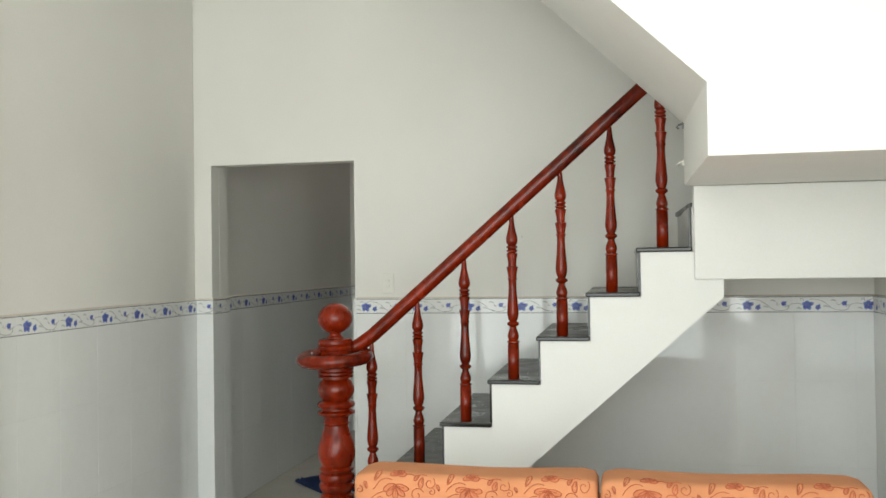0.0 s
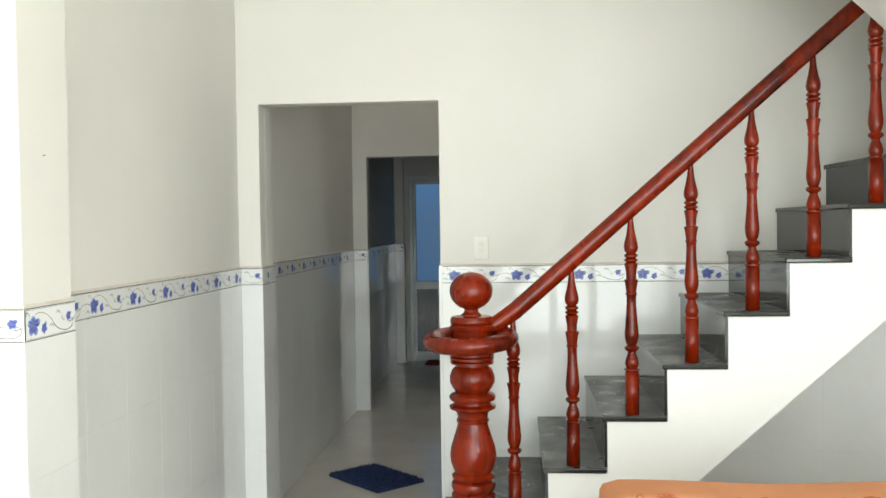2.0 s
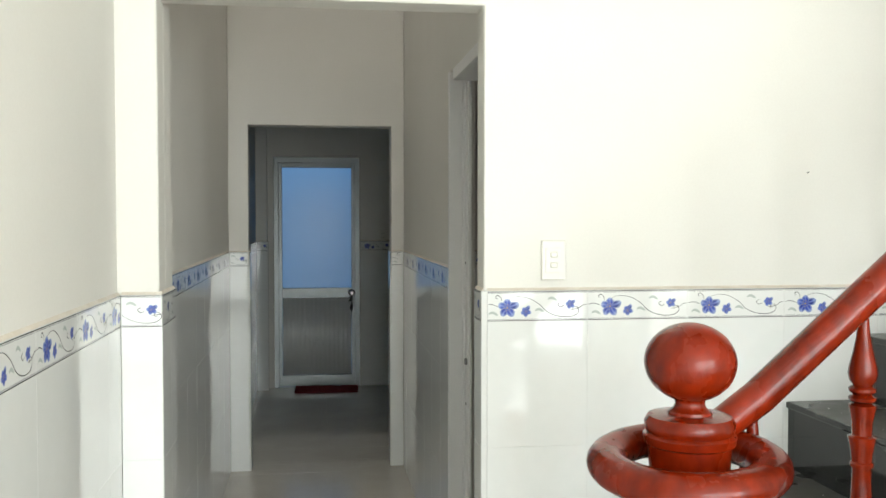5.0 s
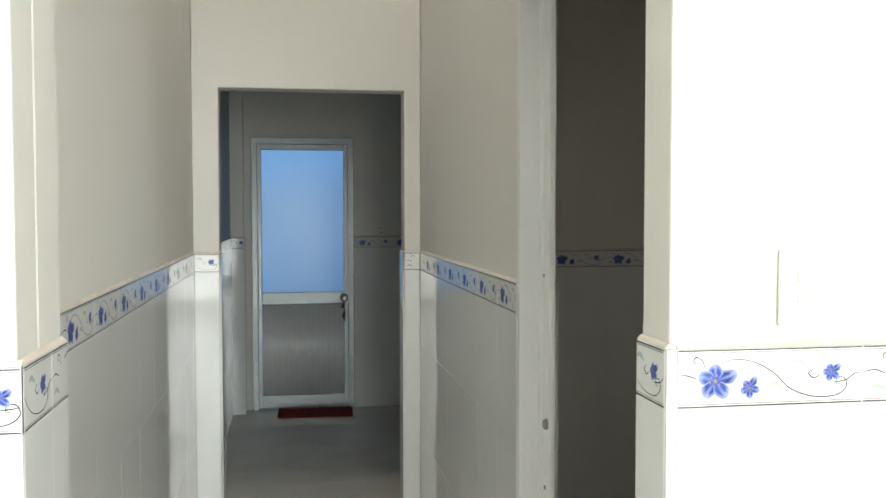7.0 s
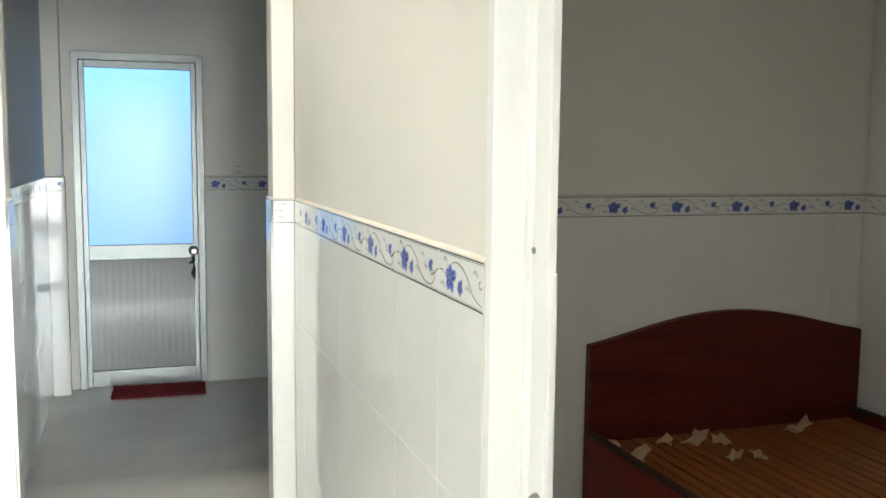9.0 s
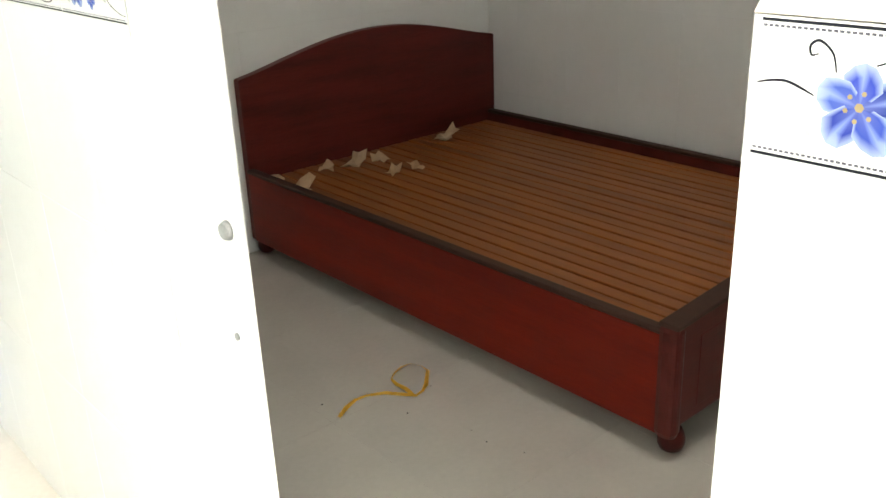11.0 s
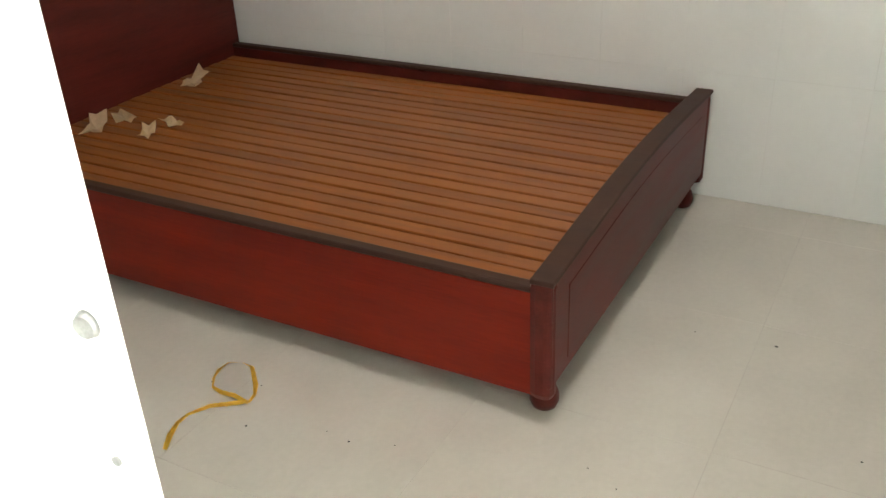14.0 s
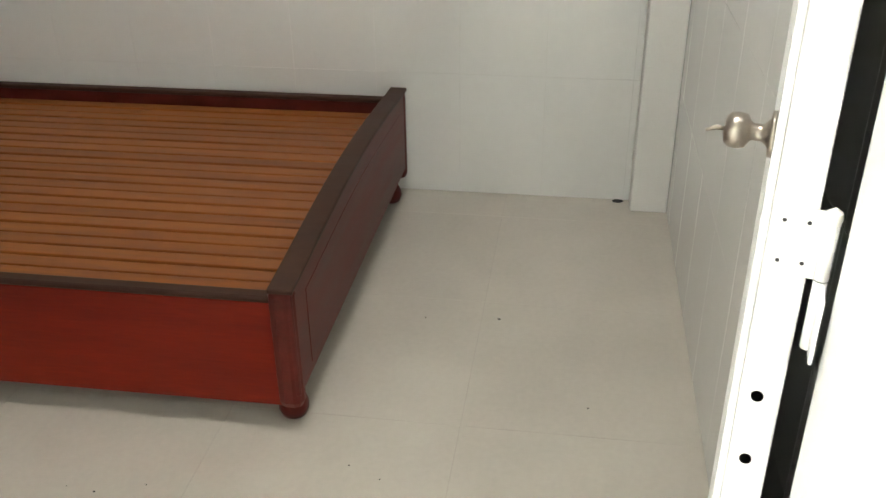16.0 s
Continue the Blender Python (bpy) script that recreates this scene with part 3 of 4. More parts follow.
grid = [[bm.verts.new((-gx + 2 * gx * i / nx, 0.012, z0 + (z1g - z0) * j / nz)) for i in range(nx + 1)] for j in range(nz + 1)]
for j in range(nz):
    for i in range(nx):
        f = bm.faces.new((grid[j][i], grid[j][i + 1], grid[j + 1][i + 1], grid[j + 1][i]))
        u, v = (i + 0.5) % 8 - 4, (j + 0.5) % 8 - 4
        r = math.hypot(u, v)
        f.material_index = 1 if 1.6 < r < 3.4 else 0
rim = [bm.verts.new((x, 0.018, z)) for x, z in ((-gx, z0), (gx, z0), (gx, z1g), (-gx, z1g))]
bm.faces.new(rim)
glass = part("glass_pane", bm, (FROST, FROST_RING), door, "blue-lit patterned glass")
glass.visible_shadow = False
bm = B()
nr = 15
pz0, pz1 = 0.107, 0.773
outline = []
for i in range(nr * 10 + 1):
    q = 2 * math.pi * (i % 10) / 10
    outline.append((-gx + 2 * gx * i / (nr * 10), 0.012 - 0.0022 * max(0.0, math.cos(q) + 0.35)))
outline += [(gx, 0.024), (-gx, 0.024)]
for f in prism(bm, outline, "z", pz0, pz1)[2:]:
    f.smooth = True
part("ribbed_panel", bm, DOOR_PANEL, door, "vertically ribbed white panel")
bm = B()
tube(bm, [(lw - 0.03, -0.004, 0.82), (lw - 0.03, -0.012, 0.82), (lw - 0.03, -0.03, 0.82), (lw - 0.03, -0.045, 0.82), (lw - 0.03, -0.07, 0.82), (lw - 0.03, -0.078, 0.82)], [0.03, 0.028, 0.012, 0.02, 0.025, 0.012], 16)
lock = part("door_knob", bm, NICKEL, door, "round metal knob")
bm = B()
tube(bm, [(lw - 0.03, -0.082, 0.815), (lw - 0.036, -0.084, 0.77), (lw - 0.03, -0.084, 0.73), (lw - 0.036, -0.08, 0.69), (lw - 0.03, -0.08, 0.655)], [0.003, 0.012, 0.008, 0.014, 0.006], 8)
for s in (-1, 1):
    tube(bm, [(lw - 0.033, -0.082, 0.775), (lw - 0.045 * (1 if s > 0 else 1.3), -0.084, 0.75)], 0.006, 6)
part("key_strap", bm, BLACK, lock, "dark strap with keys hanging from the lock")
bm = B()
box(bm, 0.325, 0.68, 5.588, 5.599, 2.366, 2.400, 0.002)
tagged(part("vent_slot", bm, BLACK), "dark narrow vent above the back door", "vent")

# ---- bedroom door and its frame ----
frame_thing = thing("door_frame", "white metal frame of the open bedroom door", "door frame", (0, 0, 0))
bm = B()
prism(bm, [(0.992, 1.144), (0.992, 1.116), (1.044, 1.114), (1.044, 1.106), (1.055, 1.106), (1.055, 1.055), (1.070, 1.055), (1.070, 1.144)], "z", 0.0, 2.028, 0.002)
part("jamb", bm, WHITE_METAL, frame_thing)
bm = B()
box(bm, 1.056, 1.069, 1.0470, 1.0548, 0.0, 1.262, 0.003)
part("stop", bm, WHITE_METAL, frame_thing)
bm = B()
prism(bm, [(1.003, 0.268), (1.003, 0.282), (1.060, 0.310), (1.125, 0.311), (1.125, 0.268)], "z", 0.0, 2.028, 0.002)
jamb_r = part("jamb", bm, WHITE_METAL, frame_thing)
bm = B()
box(bm, 0.996, 1.108, 0.320, 1.052, 1.985, 2.028, 0.002)
part("head", bm, WHITE_METAL, frame_thing)


def screw(x, y, z, r, parent, axis="x", sgn=-1):
    bm = B()
    tube(bm, [(x, y, z), (x + 0.0025 * sgn, y, z)] if axis == "x" else [(x, y, z), (x, y + 0.0025 * sgn, z)], r, 10)
    return part("screw", bm, STEEL, parent)


screw(1.0545, 1.086, 0.745, 0.006, frame_thing)
screw(1.0545, 1.101, 1.291, 0.005, frame_thing)
bm = B()
tube(bm, [(1.0555, 1.074, 0.912), (1.047, 1.073, 0.912)], [0.015, 0.012], 14)
part("striker_plug", bm, STEEL, frame_thing, "round grey metal plug")

leafd = thing("bedroom_door", "white door standing open against the bedroom wall", "door", (1.144, 0.3415, 0.0), -12.1)
bm = B()
box(bm, 0.0, 0.72, -0.0150, 0.0150, 0.012, 1.98, 0.002)
slab = part("leaf", bm, WHITE_METAL, leafd)
bm = B()
prism(bm, [(0.02, 0.05), (0.70, 0.05), (0.70, 1.94), (0.02, 1.94), (0.02, 1.90), (0.66, 1.90), (0.66, 0.09), (0.06, 0.09), (0.06, 1.90), (0.02, 1.90)], "y", 0.0153, 0.021)
part("moulding", bm, WHITE_METAL, leafd)
for z in (0.925, 0.864):
    bm = B()
    # nothing is cut: a near-black disc carries the hole's shade
    tube(bm, [(-0.0004, 0.002, z), (-0.0016, 0.002, z)], 0.0047, 14)
    part("hole", bm, HOLE, slab, "round dark hole in the door edge")
for sgn in (1, -1):
    bm = B()
    y0 = 0.0150 * sgn
    tube(bm, [(0.655, y0 + sgn * d, 0.893) for d in ((0.0, 0.007, 0.008, 0.016, 0.03, 0.034, 0.038, 0.05, 0.06, 0.066, 0.068) if sgn > 0 else (0.0, 0.006, 0.007, 0.010, 0.014, 0.017, 0.020, 0.030, 0.038, 0.043, 0.045))], [0.033, 0.032, 0.020, 0.012, 0.012, 0.016, 0.023, 0.0255, 0.024, 0.018, 0.004], 20)
    k = part("door_knob", bm, NICKEL, leafd, "satin metal door knob")
    if sgn > 0:
        bm = B()
        tube(bm, [(0.655, 0.083, 0.893), (0.655, 0.093, 0.894), (0.650, 0.107, 0.890)], [0.003, 0.004, 0.002], 8)
        part("key", bm, NICKEL, k)
hinge = part("hinge", (lambda b: (box(b, -0.0030, -0.0005, -0.022, 0.013, 1.032, 1.084, 0.0008), tube(b, [(-0.004, -0.024, 1.034), (-0.004, -0.024, 1.077)], 0.0052, 12), tube(b, [(-0.004, -0.024, 0.978), (-0.004, -0.024, 1.033)], 0.0048, 12), box(b, -0.030, -0.003, -0.0275, -0.0245, 0.980, 1.031, 0.0008), b)[-1])(B()), WHITE_METAL, leafd, "white painted hinge")
bm = B()
lathe(bm, [(0.0052, 1.0765), (0.0062, 1.080), (0.0052, 1.085), (0.001, 1.088)], 12, -0.004, -0.024)
part("hinge_cap", bm, PLASTIC, hinge)
for y in (-0.010, 0.006):
    for z in (1.043, 1.074):
        bm = B()
        tube(bm, [(-0.0030, y, z), (-0.0036, y, z)], [0.0016, 0.0011], 10)
        part("screw", bm, BLACK, hinge)

# ---- bed ----
bed = thing("bed", "dark red wooden bed with bare slats and an arched headboard", "bed", (0, 0, 0))
X0, X1, Y0, Y1 = 2.122, 3.440, 1.053, 3.030
SLZ = 0.305


def arch(x0, x1, z0, ze, zp, n=18, flat=0.12):
    out = [(x0, z0), (x0, ze)]
    for i in range(1, n):
        s = i / n
        out.append((x0 + (x1 - x0) * s, ze + (zp - ze) * math.sin(math.pi * s) ** 1.2))
    return out + [(x1, ze), (x1, z0)]


bm = B()
prism(bm, arch(X0 + 0.022, X1 + 0.01, 0.06, 0.690, 0.80), "y", Y1 - 0.045, Y1, 0.006)
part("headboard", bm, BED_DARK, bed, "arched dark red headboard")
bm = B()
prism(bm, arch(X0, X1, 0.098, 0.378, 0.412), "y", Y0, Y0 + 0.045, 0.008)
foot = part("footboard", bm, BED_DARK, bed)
for px in (X0 - 0.003, X1 - 0.047):
    bm = B()
    box(bm, px, px + 0.05, Y0 - 0.003, Y0 + 0.056, 0.064, 0.377, 0.020)
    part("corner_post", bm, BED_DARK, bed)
bm = B()
top = arch(X0 - 0.004, X1 + 0.004, 0.372, 0.381, 0.415)[1:-1]
prism(bm, top + [(x, z - 0.012) for x, z in reversed(top)], "y", Y0 - 0.005, Y0 + 0.050, 0.003)
part("cap", bm, BED_EDGE, foot, "dark brown top edge")
bm = B()
prism(bm, arch(X0 + 0.10, X1 - 0.10, 0.13, 0.325, 0.35), "y", Y0 - 0.0018, Y0 + 0.002, 0.0012)
part("panel", bm, BED_DARK, foot)
for x, nm in ((X0 + 0.012, "near"), (X1 - 0.037, "far")):
    bm = B()
    box(bm, x, x + 0.025, Y0 + 0.045, Y1 - 0.045, 0.066, 0.337, 0.003)
    # far rail gets the dark wood to carry its inner face's shade
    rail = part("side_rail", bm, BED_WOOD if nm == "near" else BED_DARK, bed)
    bm = B()
    box(bm, x - 0.004, x + 0.030, Y0 + 0.046, Y1 - 0.046, 0.3375, 0.353, 0.005)
    part("rail_cap", bm, BED_EDGE, rail, "dark brown rail edge")
for y in (1.35, 2.05, 2.75):
    bm = B()
    box(bm, X0 + 0.04, X1 - 0.04, y - 0.03, y + 0.03, 0.20, SLZ - 0.019)
    part("bearer", bm, BED_EDGE, bed)
NS = 23
pitch = (X1 - X0 - 0.09) / NS
bm = B()
box(bm, -pitch * 0.425, pitch * 0.425, -(Y1 - Y0 - 0.10) / 2, (Y1 - Y0 - 0.10) / 2, -0.018, 0, 0.003)
slat_mesh = mesh_of("slat", bm, SLAT_WOOD)
for i in range(NS):
    ob = new("slat", slat_mesh)
    ob.parent = bed
    ob.location = (X0 + 0.045 + pitch * (i + 0.5), (Y0 + Y1) / 2, SLZ + 0.001 * math.sin(i * 2.3))
for x in (X0 + 0.068, X1 - 0.085):
    for y in (Y0 + 0.042, Y1 - 0.03):
        bm = B()
        lathe(bm, [(0.018, 0.0), (0.029, 0.007), (0.035, 0.022), (0.035, 0.036), (0.031, 0.050), (0.024, 0.0655)], 18, x, y)
        part("bun_foot", bm, BED_DARK, bed)

for i, (x, y, s) in enumerate(((2.197, 2.882, 0.90), (2.206, 2.733, 1.00), (2.429, 2.890, 0.80), (2.543, 2.854, 1.00), (2.644, 2.819, 0.85), (2.575, 2.652, 0.70), (2.676, 2.642, 0.70), (3.037, 2.876, 1.00))):
    r = random.Random(50 + i)
    bm = B()
    n = 13
    fold, lean = r.uniform(0.2, 1.4), r.uniform(0.45, 0.9)
    hub = bm.verts.new((0, 0, 0.006))
    inner, outer = [], []
    for k in range(n):
        q = 2 * math.pi * k / n + r.uniform(-0.12, 0.12)
        d = s * r.uniform(0.028, 0.056) * (1.25 if abs(math.cos(q - fold)) > 0.7 else 0.85)
        rise = s * lean * max(0.0, d * math.cos(q - fold)) + 0.014 * abs(math.sin(2 * q + i))
        outer.append(bm.verts.new((d * math.cos(q), d * math.sin(q), 0.002 + rise)))
        inner.append(bm.verts.new((0.5 * d * math.cos(q + 0.1), 0.5 * d * math.sin(q + 0.1), 0.005 + 0.4 * rise + r.uniform(-0.002, 0.004))))
    for k in range(n):
        j = (k + 1) % n
        bm.faces.new((hub, inner[k], inner[j]))
        bm.faces.new((inner[k], outer[k], outer[j], inner[j]))
    bmesh.ops.solidify(bm, geom=bm.faces[:], thickness=0.0008)
    low = min(v.co.z for v in bm.verts)
    for v in bm.verts:
        v.co.z -= low
    ob = part("paper_scrap", bm, PAPER)
    ob.matrix_world = pose(x, y, SLZ + 0.0015, 0, 0, r.uniform(-30, 30))
    tagged(ob, "crumpled torn scrap of brown paper on the bed slats", "paper", "paper scraps on the bed")

bm = B()
line = [(1.675, 1.80), (1.716, 1.822), (1.758, 1.838), (1.796, 1.841), (1.845, 1.815), (1.880, 1.759), (1.893, 1.734), (1.923, 1.742), (1.959, 1.768), (2.015, 1.825), (2.014, 1.855), (1.999, 1.886), (1.97, 1.892), (1.937, 1.884), (1.905, 1.86), (1.894, 1.822), (1.896, 1.785), (1.892, 1.737)]
up, dn = [], []
for i, (x, y) in enumerate(line):
    a, b = line[max(0, i - 1)], line[min(len(line) - 1, i + 1)]
    d = Vector((b[0] - a[0], b[1] - a[1], 0)).normalized()
    q = Vector((-d.y, d.x, 0)) * (0.0045 + 0.002 * math.sin(i * 1.7))
    z = 0.003 + 0.006 * (0.5 + 0.5 * math.sin(i * 1.3))
    up.append(bm.verts.new(Vector((x, y, z)) + q + Vector((0, 0, 0.004))))
    dn.append(bm.verts.new(Vector((x, y, z)) - q))
for i in range(len(line) - 1):
    bm.faces.new((up[i], up[i + 1], dn[i + 1], dn[i])).smooth = True
bmesh.ops.solidify(bm, geom=bm.faces[:], thickness=0.001)
low = min(v.co.z for v in bm.verts)
for v in bm.verts:
    v.co.z += 0.0005 - low
tagged(part("strap", bm, YELLOW), "looped yellow plastic packing strap on the floor", "strap")
bm = B()
bmesh.ops.create_icosphere(bm, subdivisions=2, radius=0.012, matrix=Matrix.Translation((3.445, 0.325, 0.006)) @ Matrix.Diagonal((0.7, 1.6, 0.5, 1)))
tagged(part("debris", bm, BLACK), "small dark bit of debris by the bedroom wall", "debris")

rs = random.Random(9)
bm = B()
for i in range(26):
    px, py, pr = rs.uniform(1.2, 3.0), rs.uniform(0.35, 1.9), rs.uniform(0.0015, 0.004)
    if px > 2.05 and py > 1.0:
        continue
    bmesh.ops.create_icosphere(bm, subdivisions=1, radius=pr, matrix=Matrix.Translation((px, py, pr * 0.3)) @ Matrix.Diagonal((1, rs.uniform(0.6, 1.6), 0.4, 1)))
tagged(part("grit", bm, BLACK), "scattered specks of dark grit on the bedroom floor", "grit", kind="stuff")

# ---- tiles: floor, dado and flower border ----
TW, TT = 0.2825, 0.008
ROWS = ((0.002, 0.4273), (0.428, 0.8503), (0.851, BB - 0.0006))
FT = 0.545


def tile_mesh(name, w, h, t, mat, bevel=0.0005):
    """A slab in its own plane: x along the wall, z up, its face at y = -t."""
    bm = B()
    box(bm, 0.0, w, -t, 0.0, 0.0, h)
    bmesh.ops.bevel(bm, geom=[e for e in bm.edges if all(v.co.y < -t + 1e-5 for v in e.verts)], offset=bevel, segments=1, affect="EDGES")
    return mesh_of(name, bm, mat)


_cache = {}


def plain_tile(w, h):
    key = (round(w, 4), round(h, 4))
    if key not in _cache:
        _cache[key] = tile_mesh("tile", w, h, TT, TILE)
    return _cache[key]


def flower(bm, col, cx, cz, r, turn, y):
    for p in range(5):
        a0 = turn + p * 2 * math.pi / 5
        base = bm.verts.new((cx, y, cz))
        ring1, ring2 = [], []
        span = 0.80 + 0.34 * ((p * 29 + 13) % 7) / 6
        lift = y - 0.00003 * p
        base.co.y = lift
        for i in range(9):
            q = (i / 8 - 0.5) * 5.0
            u, w = r * span * (0.54 + 0.46 * math.cos(q)), 0.36 * r * math.sin(q) * (1 + 0.10 * math.sin(4 * q + 2.1 * p))
            px, pz = cx + u * math.cos(a0) - w * math.sin(a0), cz + u * math.sin(a0) + w * math.cos(a0)
            ring1.append(bm.verts.new((cx + 0.62 * (px - cx) + 0.06 * r * math.cos(a0), lift, cz + 0.62 * (pz - cz) + 0.06 * r * math.sin(a0))))
            ring2.append(bm.verts.new((px, lift, pz)))
        shade = 0.75 + 0.5 * ((p * 37) % 5) / 4
        deep = (0.20 * shade, 0.27 * shade, 0.66 * min(1, shade), 1)
        pale = (0.60, 0.655, 0.79, 1)
        heart = (0.36, 0.41, 0.68, 1)

        def mid(i):
            return (0.50, 0.57, 0.82, 1) if i == 4 else deep

        for i in range(8):
            for vs, cs in (((base, ring1[i], ring1[i + 1]), (heart, mid(i), mid(i + 1))), ((ring1[i], ring2[i], ring2[i + 1], ring1[i + 1]), (mid(i), pale, pale, mid(i + 1)))):
                f = bm.faces.new(vs)
                f.material_index = 1
                for lp, c in zip(f.loops, cs):
                    lp[col] = c
    for i in range(6):
        a = turn + i * 1.05
        q = 0.26 * r if i else 0
        d = 0.05 * r if i else 0.09 * r
        px, pz = cx + q * math.cos(a), cz + q * math.sin(a)
        f = bm.faces.new([bm.verts.new((px + d * math.cos(b), y - 0.0003, pz + d * math.sin(b))) for b in (0, 1.05, 2.1, 3.14, 4.19, 5.24)])
        f.material_index = 1
        for lp in f.loops:
            lp[col] = (0.62, 0.55, 0.40, 1)


def ribbon(bm, col, pts, w, y, colour):
    lo, hi = [], []
    for i, p in enumerate(pts):
        a, b = pts[max(0, i - 1)], pts[min(len(pts) - 1, i + 1)]
        d = Vector((b[0] - a[0], b[1] - a[1])).normalized()
        t = w * (0.45 + 0.55 * math.sin(math.pi * min(1, max(0, (i + 0.5) / len(pts)))))
        lo.append(bm.verts.new((p[0] + d.y * t, y, p[1] - d.x * t)))
        hi.append(bm.verts.new((p[0] - d.y * t, y, p[1] + d.x * t)))
    for i in range(len(pts) - 1):
        f = bm.faces.new((lo[i], lo[i + 1], hi[i + 1], hi[i]))
        f.material_index = 1
        for lp in f.loops:
            lp[col] = colour


def curve(ctrl, n=8):
    out = []
    P = [ctrl[0]] + list(ctrl) + [ctrl[-1]]
    for i in range(1, len(P) - 2):
        for k in range(n):
            t = k / n
            out.append(tuple(0.5 * (2 * P[i][c] + (P[i + 1][c] - P[i - 1][c]) * t + (2 * P[i - 1][c] - 5 * P[i][c] + 4 * P[i + 1][c] - P[i + 2][c]) * t * t + (3 * P[i][c] - P[i - 1][c] - 3 * P[i + 1][c] + P[i + 2][c]) * t ** 3) for c in (0, 1)))
    return out + [tuple(ctrl[-1])]


HB = BT - BB - 0.001


def border_mesh(w, shift=0.0):
    """A border tile: glazed slab with two double lines, a vine and three blue flowers; cut to width w from shift on."""
    bm = B()
    col = bm.loops.layers.color.new("print")
    box(bm, 0.0, w, -TT, 0.0, 0.0, HB)
    bmesh.ops.bevel(bm, geom=[e for e in bm.edges if all(v.co.y < -TT + 1e-5 for v in e.verts)], offset=0.001, segments=1, affect="EDGES")
    y = -TT - 0.00025
    ink, soft, pale = (0.125, 0.125, 0.155, 1), (0.36, 0.36, 0.40, 1), (0.71, 0.74, 0.72, 1)

    def strip(z0, z1, c):
        f = bm.faces.new([bm.verts.new(p) for p in ((0.001, y, z0), (w - 0.001, y, z0), (w - 0.001, y, z1), (0.001, y, z1))])
        f.material_index = 1
        for lp in f.loops:
            lp[col] = c

    for z0, z1, c in ((0.0012, 0.0030, ink), (HB - 0.0030, HB - 0.0012, ink)):
        strip(z0, z1, c)
    # a row of short dashes along each line
    for z0 in (0.0046, HB - 0.0060):
        for i in range(int((w - 0.004) / 0.0034)):
            x = 0.002 + 0.0034 * i
            f = bm.faces.new([bm.verts.new(p) for p in ((x, y, z0), (x + 0.0024, y, z0), (x + 0.0024, y, z0 + 0.0014), (x, y, z0 + 0.0014))])
            f.material_index = 1
            for lp in f.loops:
                lp[col] = soft

    def inside(x, r):
        return r <= x - shift <= w - r

    for cx, cz, r, tn in ((0.062, 0.037, 0.0300, 0.3), (0.112, 0.026, 0.0165, 1.0), (0.234, 0.045, 0.0155, 0.6)):
        if inside(cx, r * 0.9):
            flower(bm, col, cx - shift, cz, r, tn, y - 0.0002)
    vines = [[(0.0, 0.043), (0.018, 0.046), (0.036, 0.040)], [(0.068, 0.060), (0.088, 0.066), (0.118, 0.062), (0.148, 0.046), (0.172, 0.024), (0.205, 0.012), (0.240, 0.012), (0.257, 0.023), (0.254, 0.036), (0.243, 0.036), (0.242, 0.028), (0.248, 0.028)],
             [(0.234, 0.030), (0.256, 0.033), (0.270, 0.042), (0.2820, 0.043)], [(0.047, 0.054), (0.044, 0.064), (0.036, 0.070), (0.031, 0.067), (0.032, 0.062), (0.036, 0.063)], [(0.208, 0.050), (0.200, 0.044), (0.208, 0.037), (0.217, 0.042)]]
    for v in vines:
        run = [(x - shift, z) for x, z in curve(v) if 0.001 <= x - shift <= w - 0.001]
        if len(run) > 2:
            ribbon(bm, col, run, 0.0008, y, ink)
    for cx, cz in ((0.185, 0.058), (0.150, 0.028), (0.024, 0.020)):
        if inside(cx, 0.014):
            ribbon(bm, col, [(cx - shift - 0.012 + 0.003 * i, cz + 0.004 * math.sin(i * 0.5)) for i in range(9)], 0.0035, y, pale)
    return mesh_of("border_tile", bm, TILE, PRINT)


_bcache = {}


def border_tile(w, shift):
    key = (round(w, 4), round(shift, 4))
    if key not in _bcache:
        _bcache[key] = border_mesh(w, shift)
    return _bcache[key]


_lay = random.Random(77)


def laid(cx, cy, cz, most=0.08):
    """The slight tilt with which a tile was laid, about its middle."""
    return pose(cx, cy, cz, *[_lay.uniform(-most, most) * k for k in ((1, 0, 1) if cy == 0 else (1, 1, 0))]) @ Matrix.Translation((-cx, -cy, -cz))


def dado(parent, start, turn, length, phase=0.0):
    """Tiles from start along a wall; turn points the run's x, its face looks to the run's right-hand side (-y)."""
    m = pose(start[0], start[1], 0, 0, 0, turn)
    bm = B()
    box(bm, 0.0, length, -0.0070, -0.0005, 0.001, BT - 0.001)
    ob = part("grout", bm, WALL_GROUT, parent)
    ob.matrix_world = m
    bm = B()
    prism(bm, [(-0.0005, BT), (-0.0075, BT), (-0.0060, BT + 0.002), (-0.0005, BT + 0.007)], "x", 0.0, length)
    ob = part("mortar_bead", bm, MORTAR, parent)
    ob.matrix_world = m
    u = -phase
    while u < length - 0.002:
        a, b = max(u, 0.0), min(u + TW - 0.0007, length)
        if b - a > 0.008:
            for z0, z1 in ROWS:
                ob = new("tile", plain_tile(b - a, z1 - z0))
                ob.parent = parent
                ob.matrix_world = m @ Matrix.Translation((a, 0, z0)) @ laid((b - a) / 2, 0, (z1 - z0) / 2)
            ob = new("border_tile", border_tile(b - a, a - u))
            ob.parent = parent
            ob.matrix_world = m @ Matrix.Translation((a, 0, BB))
        u += TW


bm = B()
box(bm, 0.9125, 0.9273, -0.0078, -0.0012, 0.002, BT - 0.0005, 0.0006)
part("corner_tile", bm, TILE, wall_back)
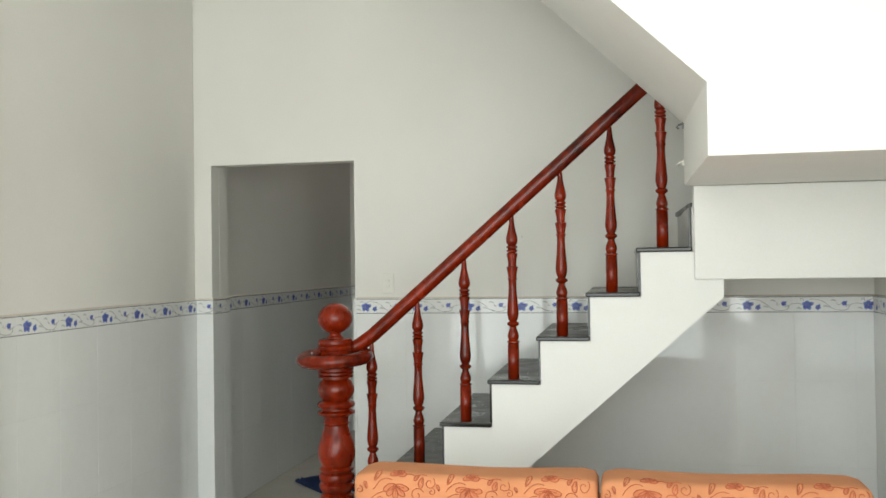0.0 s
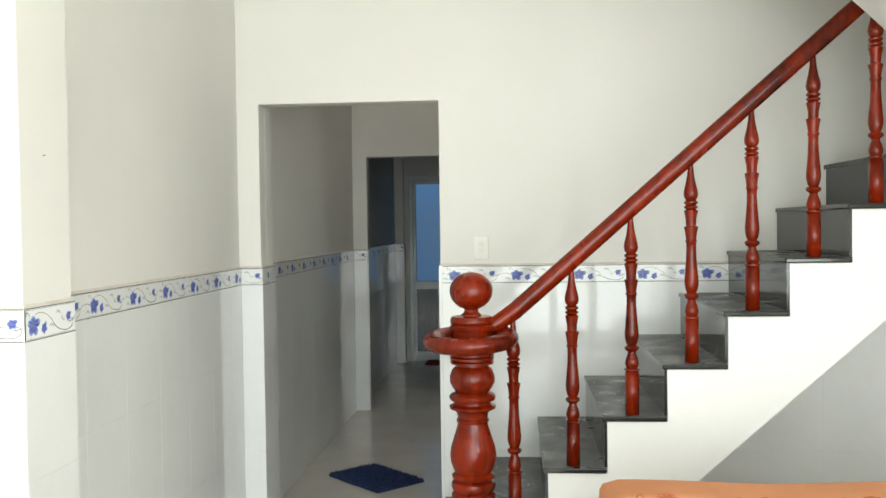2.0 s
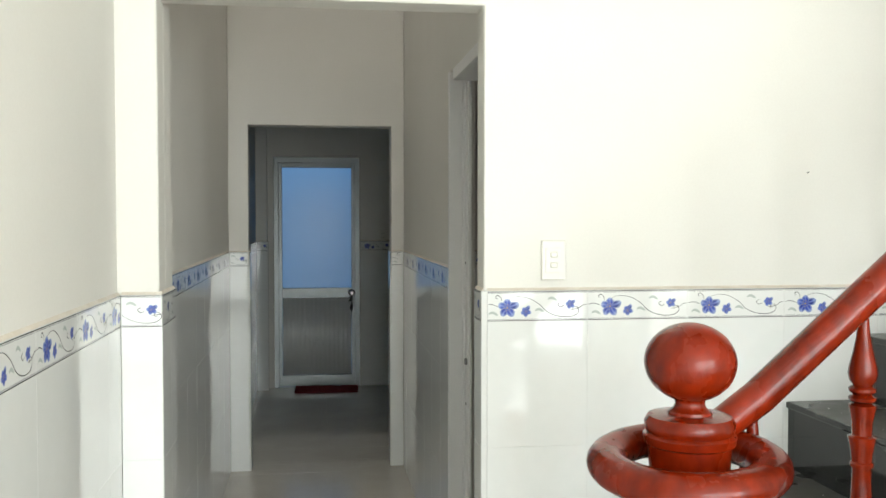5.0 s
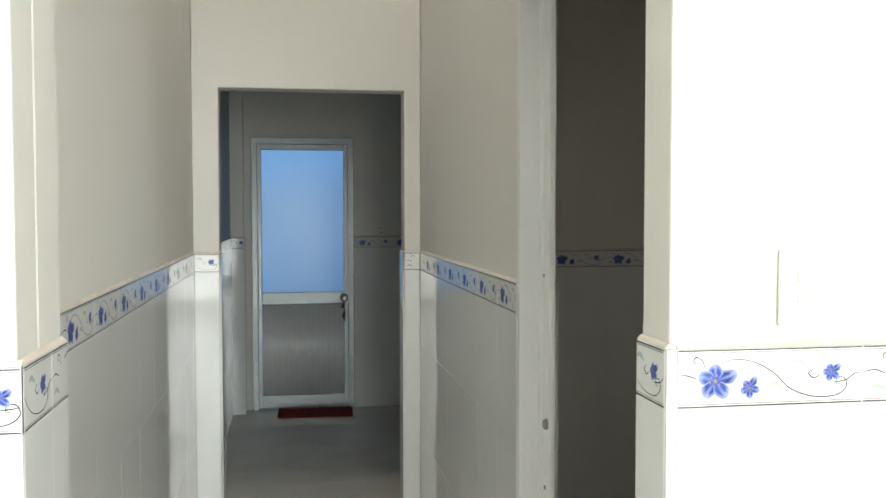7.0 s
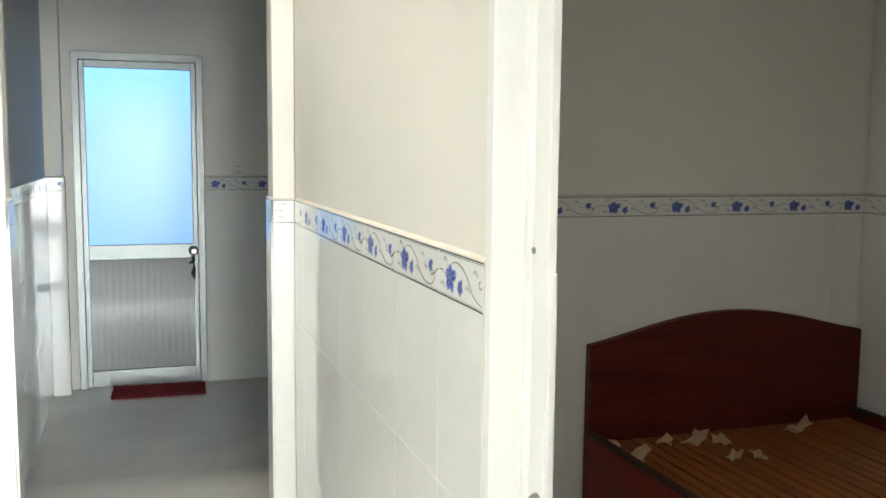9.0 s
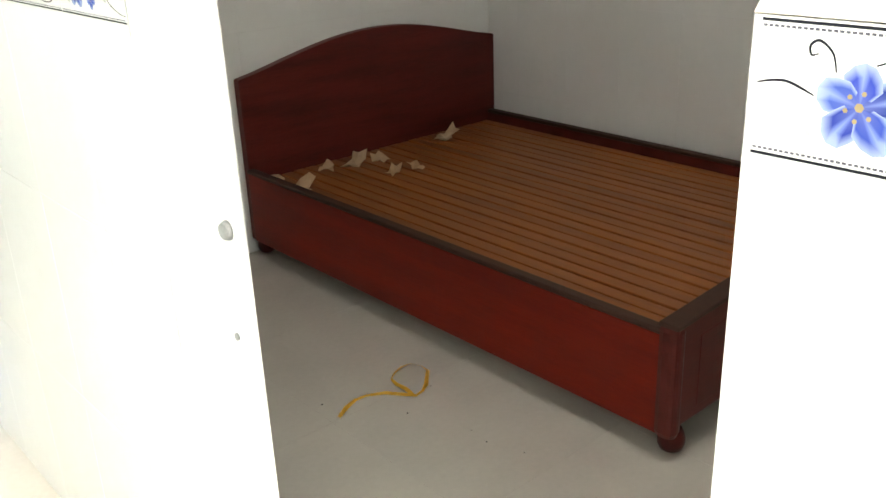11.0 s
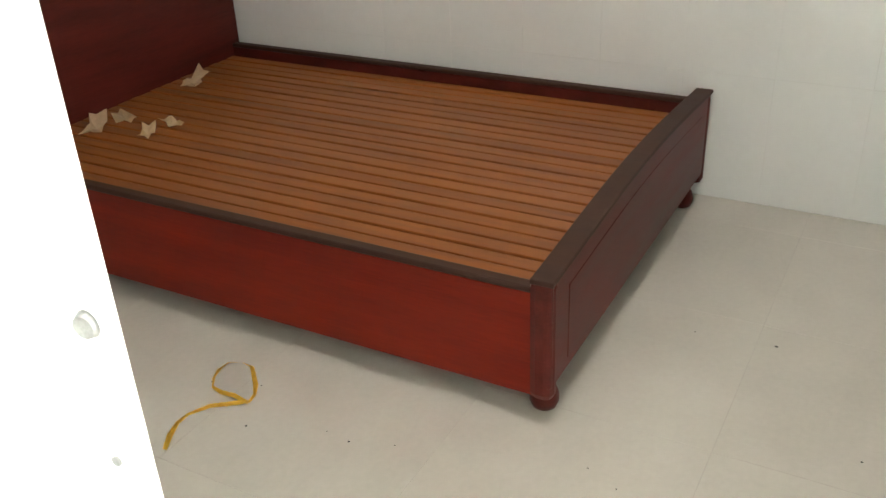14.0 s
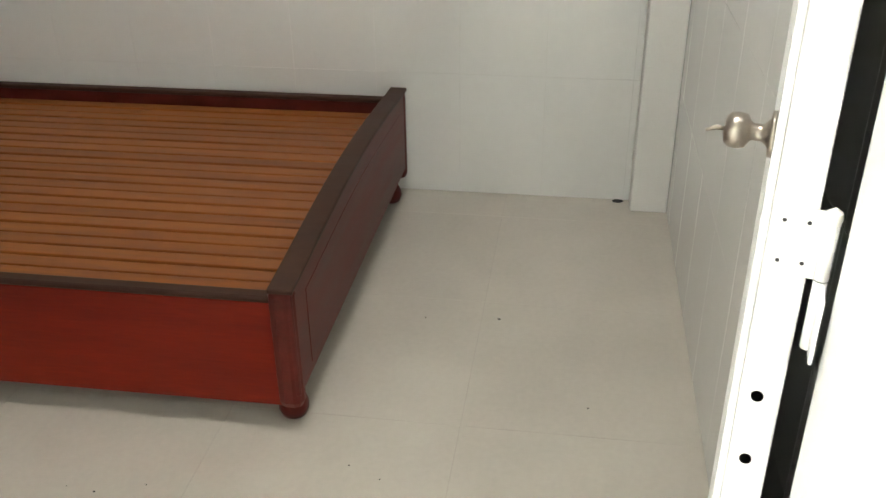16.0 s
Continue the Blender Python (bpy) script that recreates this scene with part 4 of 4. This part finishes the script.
# turn 0 faces -y, turn 90 faces +x, turn -90 faces -x
dado(wall_back, (0.92 + TT, 0.0), 0, XR - 0.92 - TT - 0.002, TT)
dado(wall_back, (XL + TT + 0.001, 0.0), 0, 0.086 - XL - TT * 2 - 0.001 + 0.0155, 0.16)
dado(wall_back, (0.086, -0.001), 90, 0.220, 0.15)
dado(wall_back, (0.92, 0.101), -90, 0.102, 0.169)
dado(wall_left, (XL, -1.840), 90, 1.838, 0.0)
dado(wall_left, (XL, -4.35), 90, 2.257, 0.09)
dado(pilaster, (0.100, -2.084), 90, 0.243, 0.03)
dado(pilaster, (XL + 0.001, -2.084), 0, 0.122, 0.142)
dado(pilaster, (0.100, -1.841), 180, 0.106, 0.15)
dado(wall_right, (XR, -0.010), -90, 1.98, 0.05)
dado(wall_corr_left, (XL, 0.222), 90, 2.74, 0.17)
dado(wall_corr_left, (XL, 3.10), 90, 2.37, 0.05)
dado(wall_corr_right, (1.0, 2.962), -90, 2.962 - 1.147, 0.10)
dado(wall_corr_right, (1.0, 0.279), -90, 0.176, 0.2775)
dado(wall_inner, (XL + TT + 0.001, 2.97), 0, 0.10 - XL - TT - 0.002, 0.165)
dado(wall_inner, (0.922, 2.97), 0, 0.998 - 0.922 - TT, 0.0)
dado(wall_inner, (0.10, 2.969), 90, 0.12, 0.1)
dado(wall_inner, (0.922, 3.09), -90, 0.12, 0.1)
dado(wall_end, (0.867, 5.6), 0, 2.12, 0.0)
dado(end_column, (XL + TT + 0.001, 5.48), 0, 0.084, 0.17)
dado(end_column, (0.077, 5.479), 90, 0.10, 0.1)
dado(wall_head, (1.10 + TT, 3.04), 0, 3.472 - 1.10 - 2 * TT, 0.05)
dado(wall_far, (3.472, 3.031), -90, 3.031 - 0.287, 0.1)
dado(wall_south_bed, (3.471, 0.157), 180, 2.34, 0.1)
# the other side of the corridor wall, inside the bedroom
dado(wall_corr_right, (1.1, 1.15), 90, 1.88, 0.0)

_fc = {}


def floor_area(x0, x1, y0, y1):
    i0 = math.floor((x0 - 0.563) / FT)
    for i in range(i0, i0 + 40):
        a, b = max(0.563 + i * FT, x0), min(0.563 + (i + 1) * FT - 0.0011, x1)
        if a >= x1 - 0.005:
            break
        j0 = math.floor((y0 - 1.252) / FT)
        for j in range(j0, j0 + 40):
            c, d = max(1.252 + j * FT, y0), min(1.252 + (j + 1) * FT - 0.0011, y1)
            if c >= y1 - 0.005:
                break
            if b - a < 0.005 or d - c < 0.005:
                continue
            key = (round(b - a, 4), round(d - c, 4))
            if key not in _fc:
                bm = B()
                box(bm, 0, b - a, 0, d - c, -0.01, 0)
                bmesh.ops.bevel(bm, geom=[e for e in bm.edges if all(v.co.z > -1e-5 for v in e.verts)], offset=0.0005, segments=1, affect="EDGES")
                _fc[key] = mesh_of("floor_tile", bm, FLOOR_TILE)
            ob = new("floor_tile", _fc[key])
            ob.parent = floor
            ob.matrix_world = Matrix.Translation((a, c, 0)) @ laid((b - a) / 2, (d - c) / 2, 0, 0.05)


floor_area(XL + 0.001, XR - 0.001, -6.5, -0.001)
floor_area(0.087, 0.919, 0.0, 0.10)
floor_area(XL + 0.001, 0.999, 0.101, 2.969)
floor_area(1.0, 1.1, 0.269, 1.143)
floor_area(1.101, 3.471, 0.101, 3.039)
floor_area(0.101, 0.921, 2.97, 3.09)
floor_area(XL + 0.001, 3.0, 3.151, 5.599)
floor_area(XL + 0.001, 0.999, 3.091, 3.15)
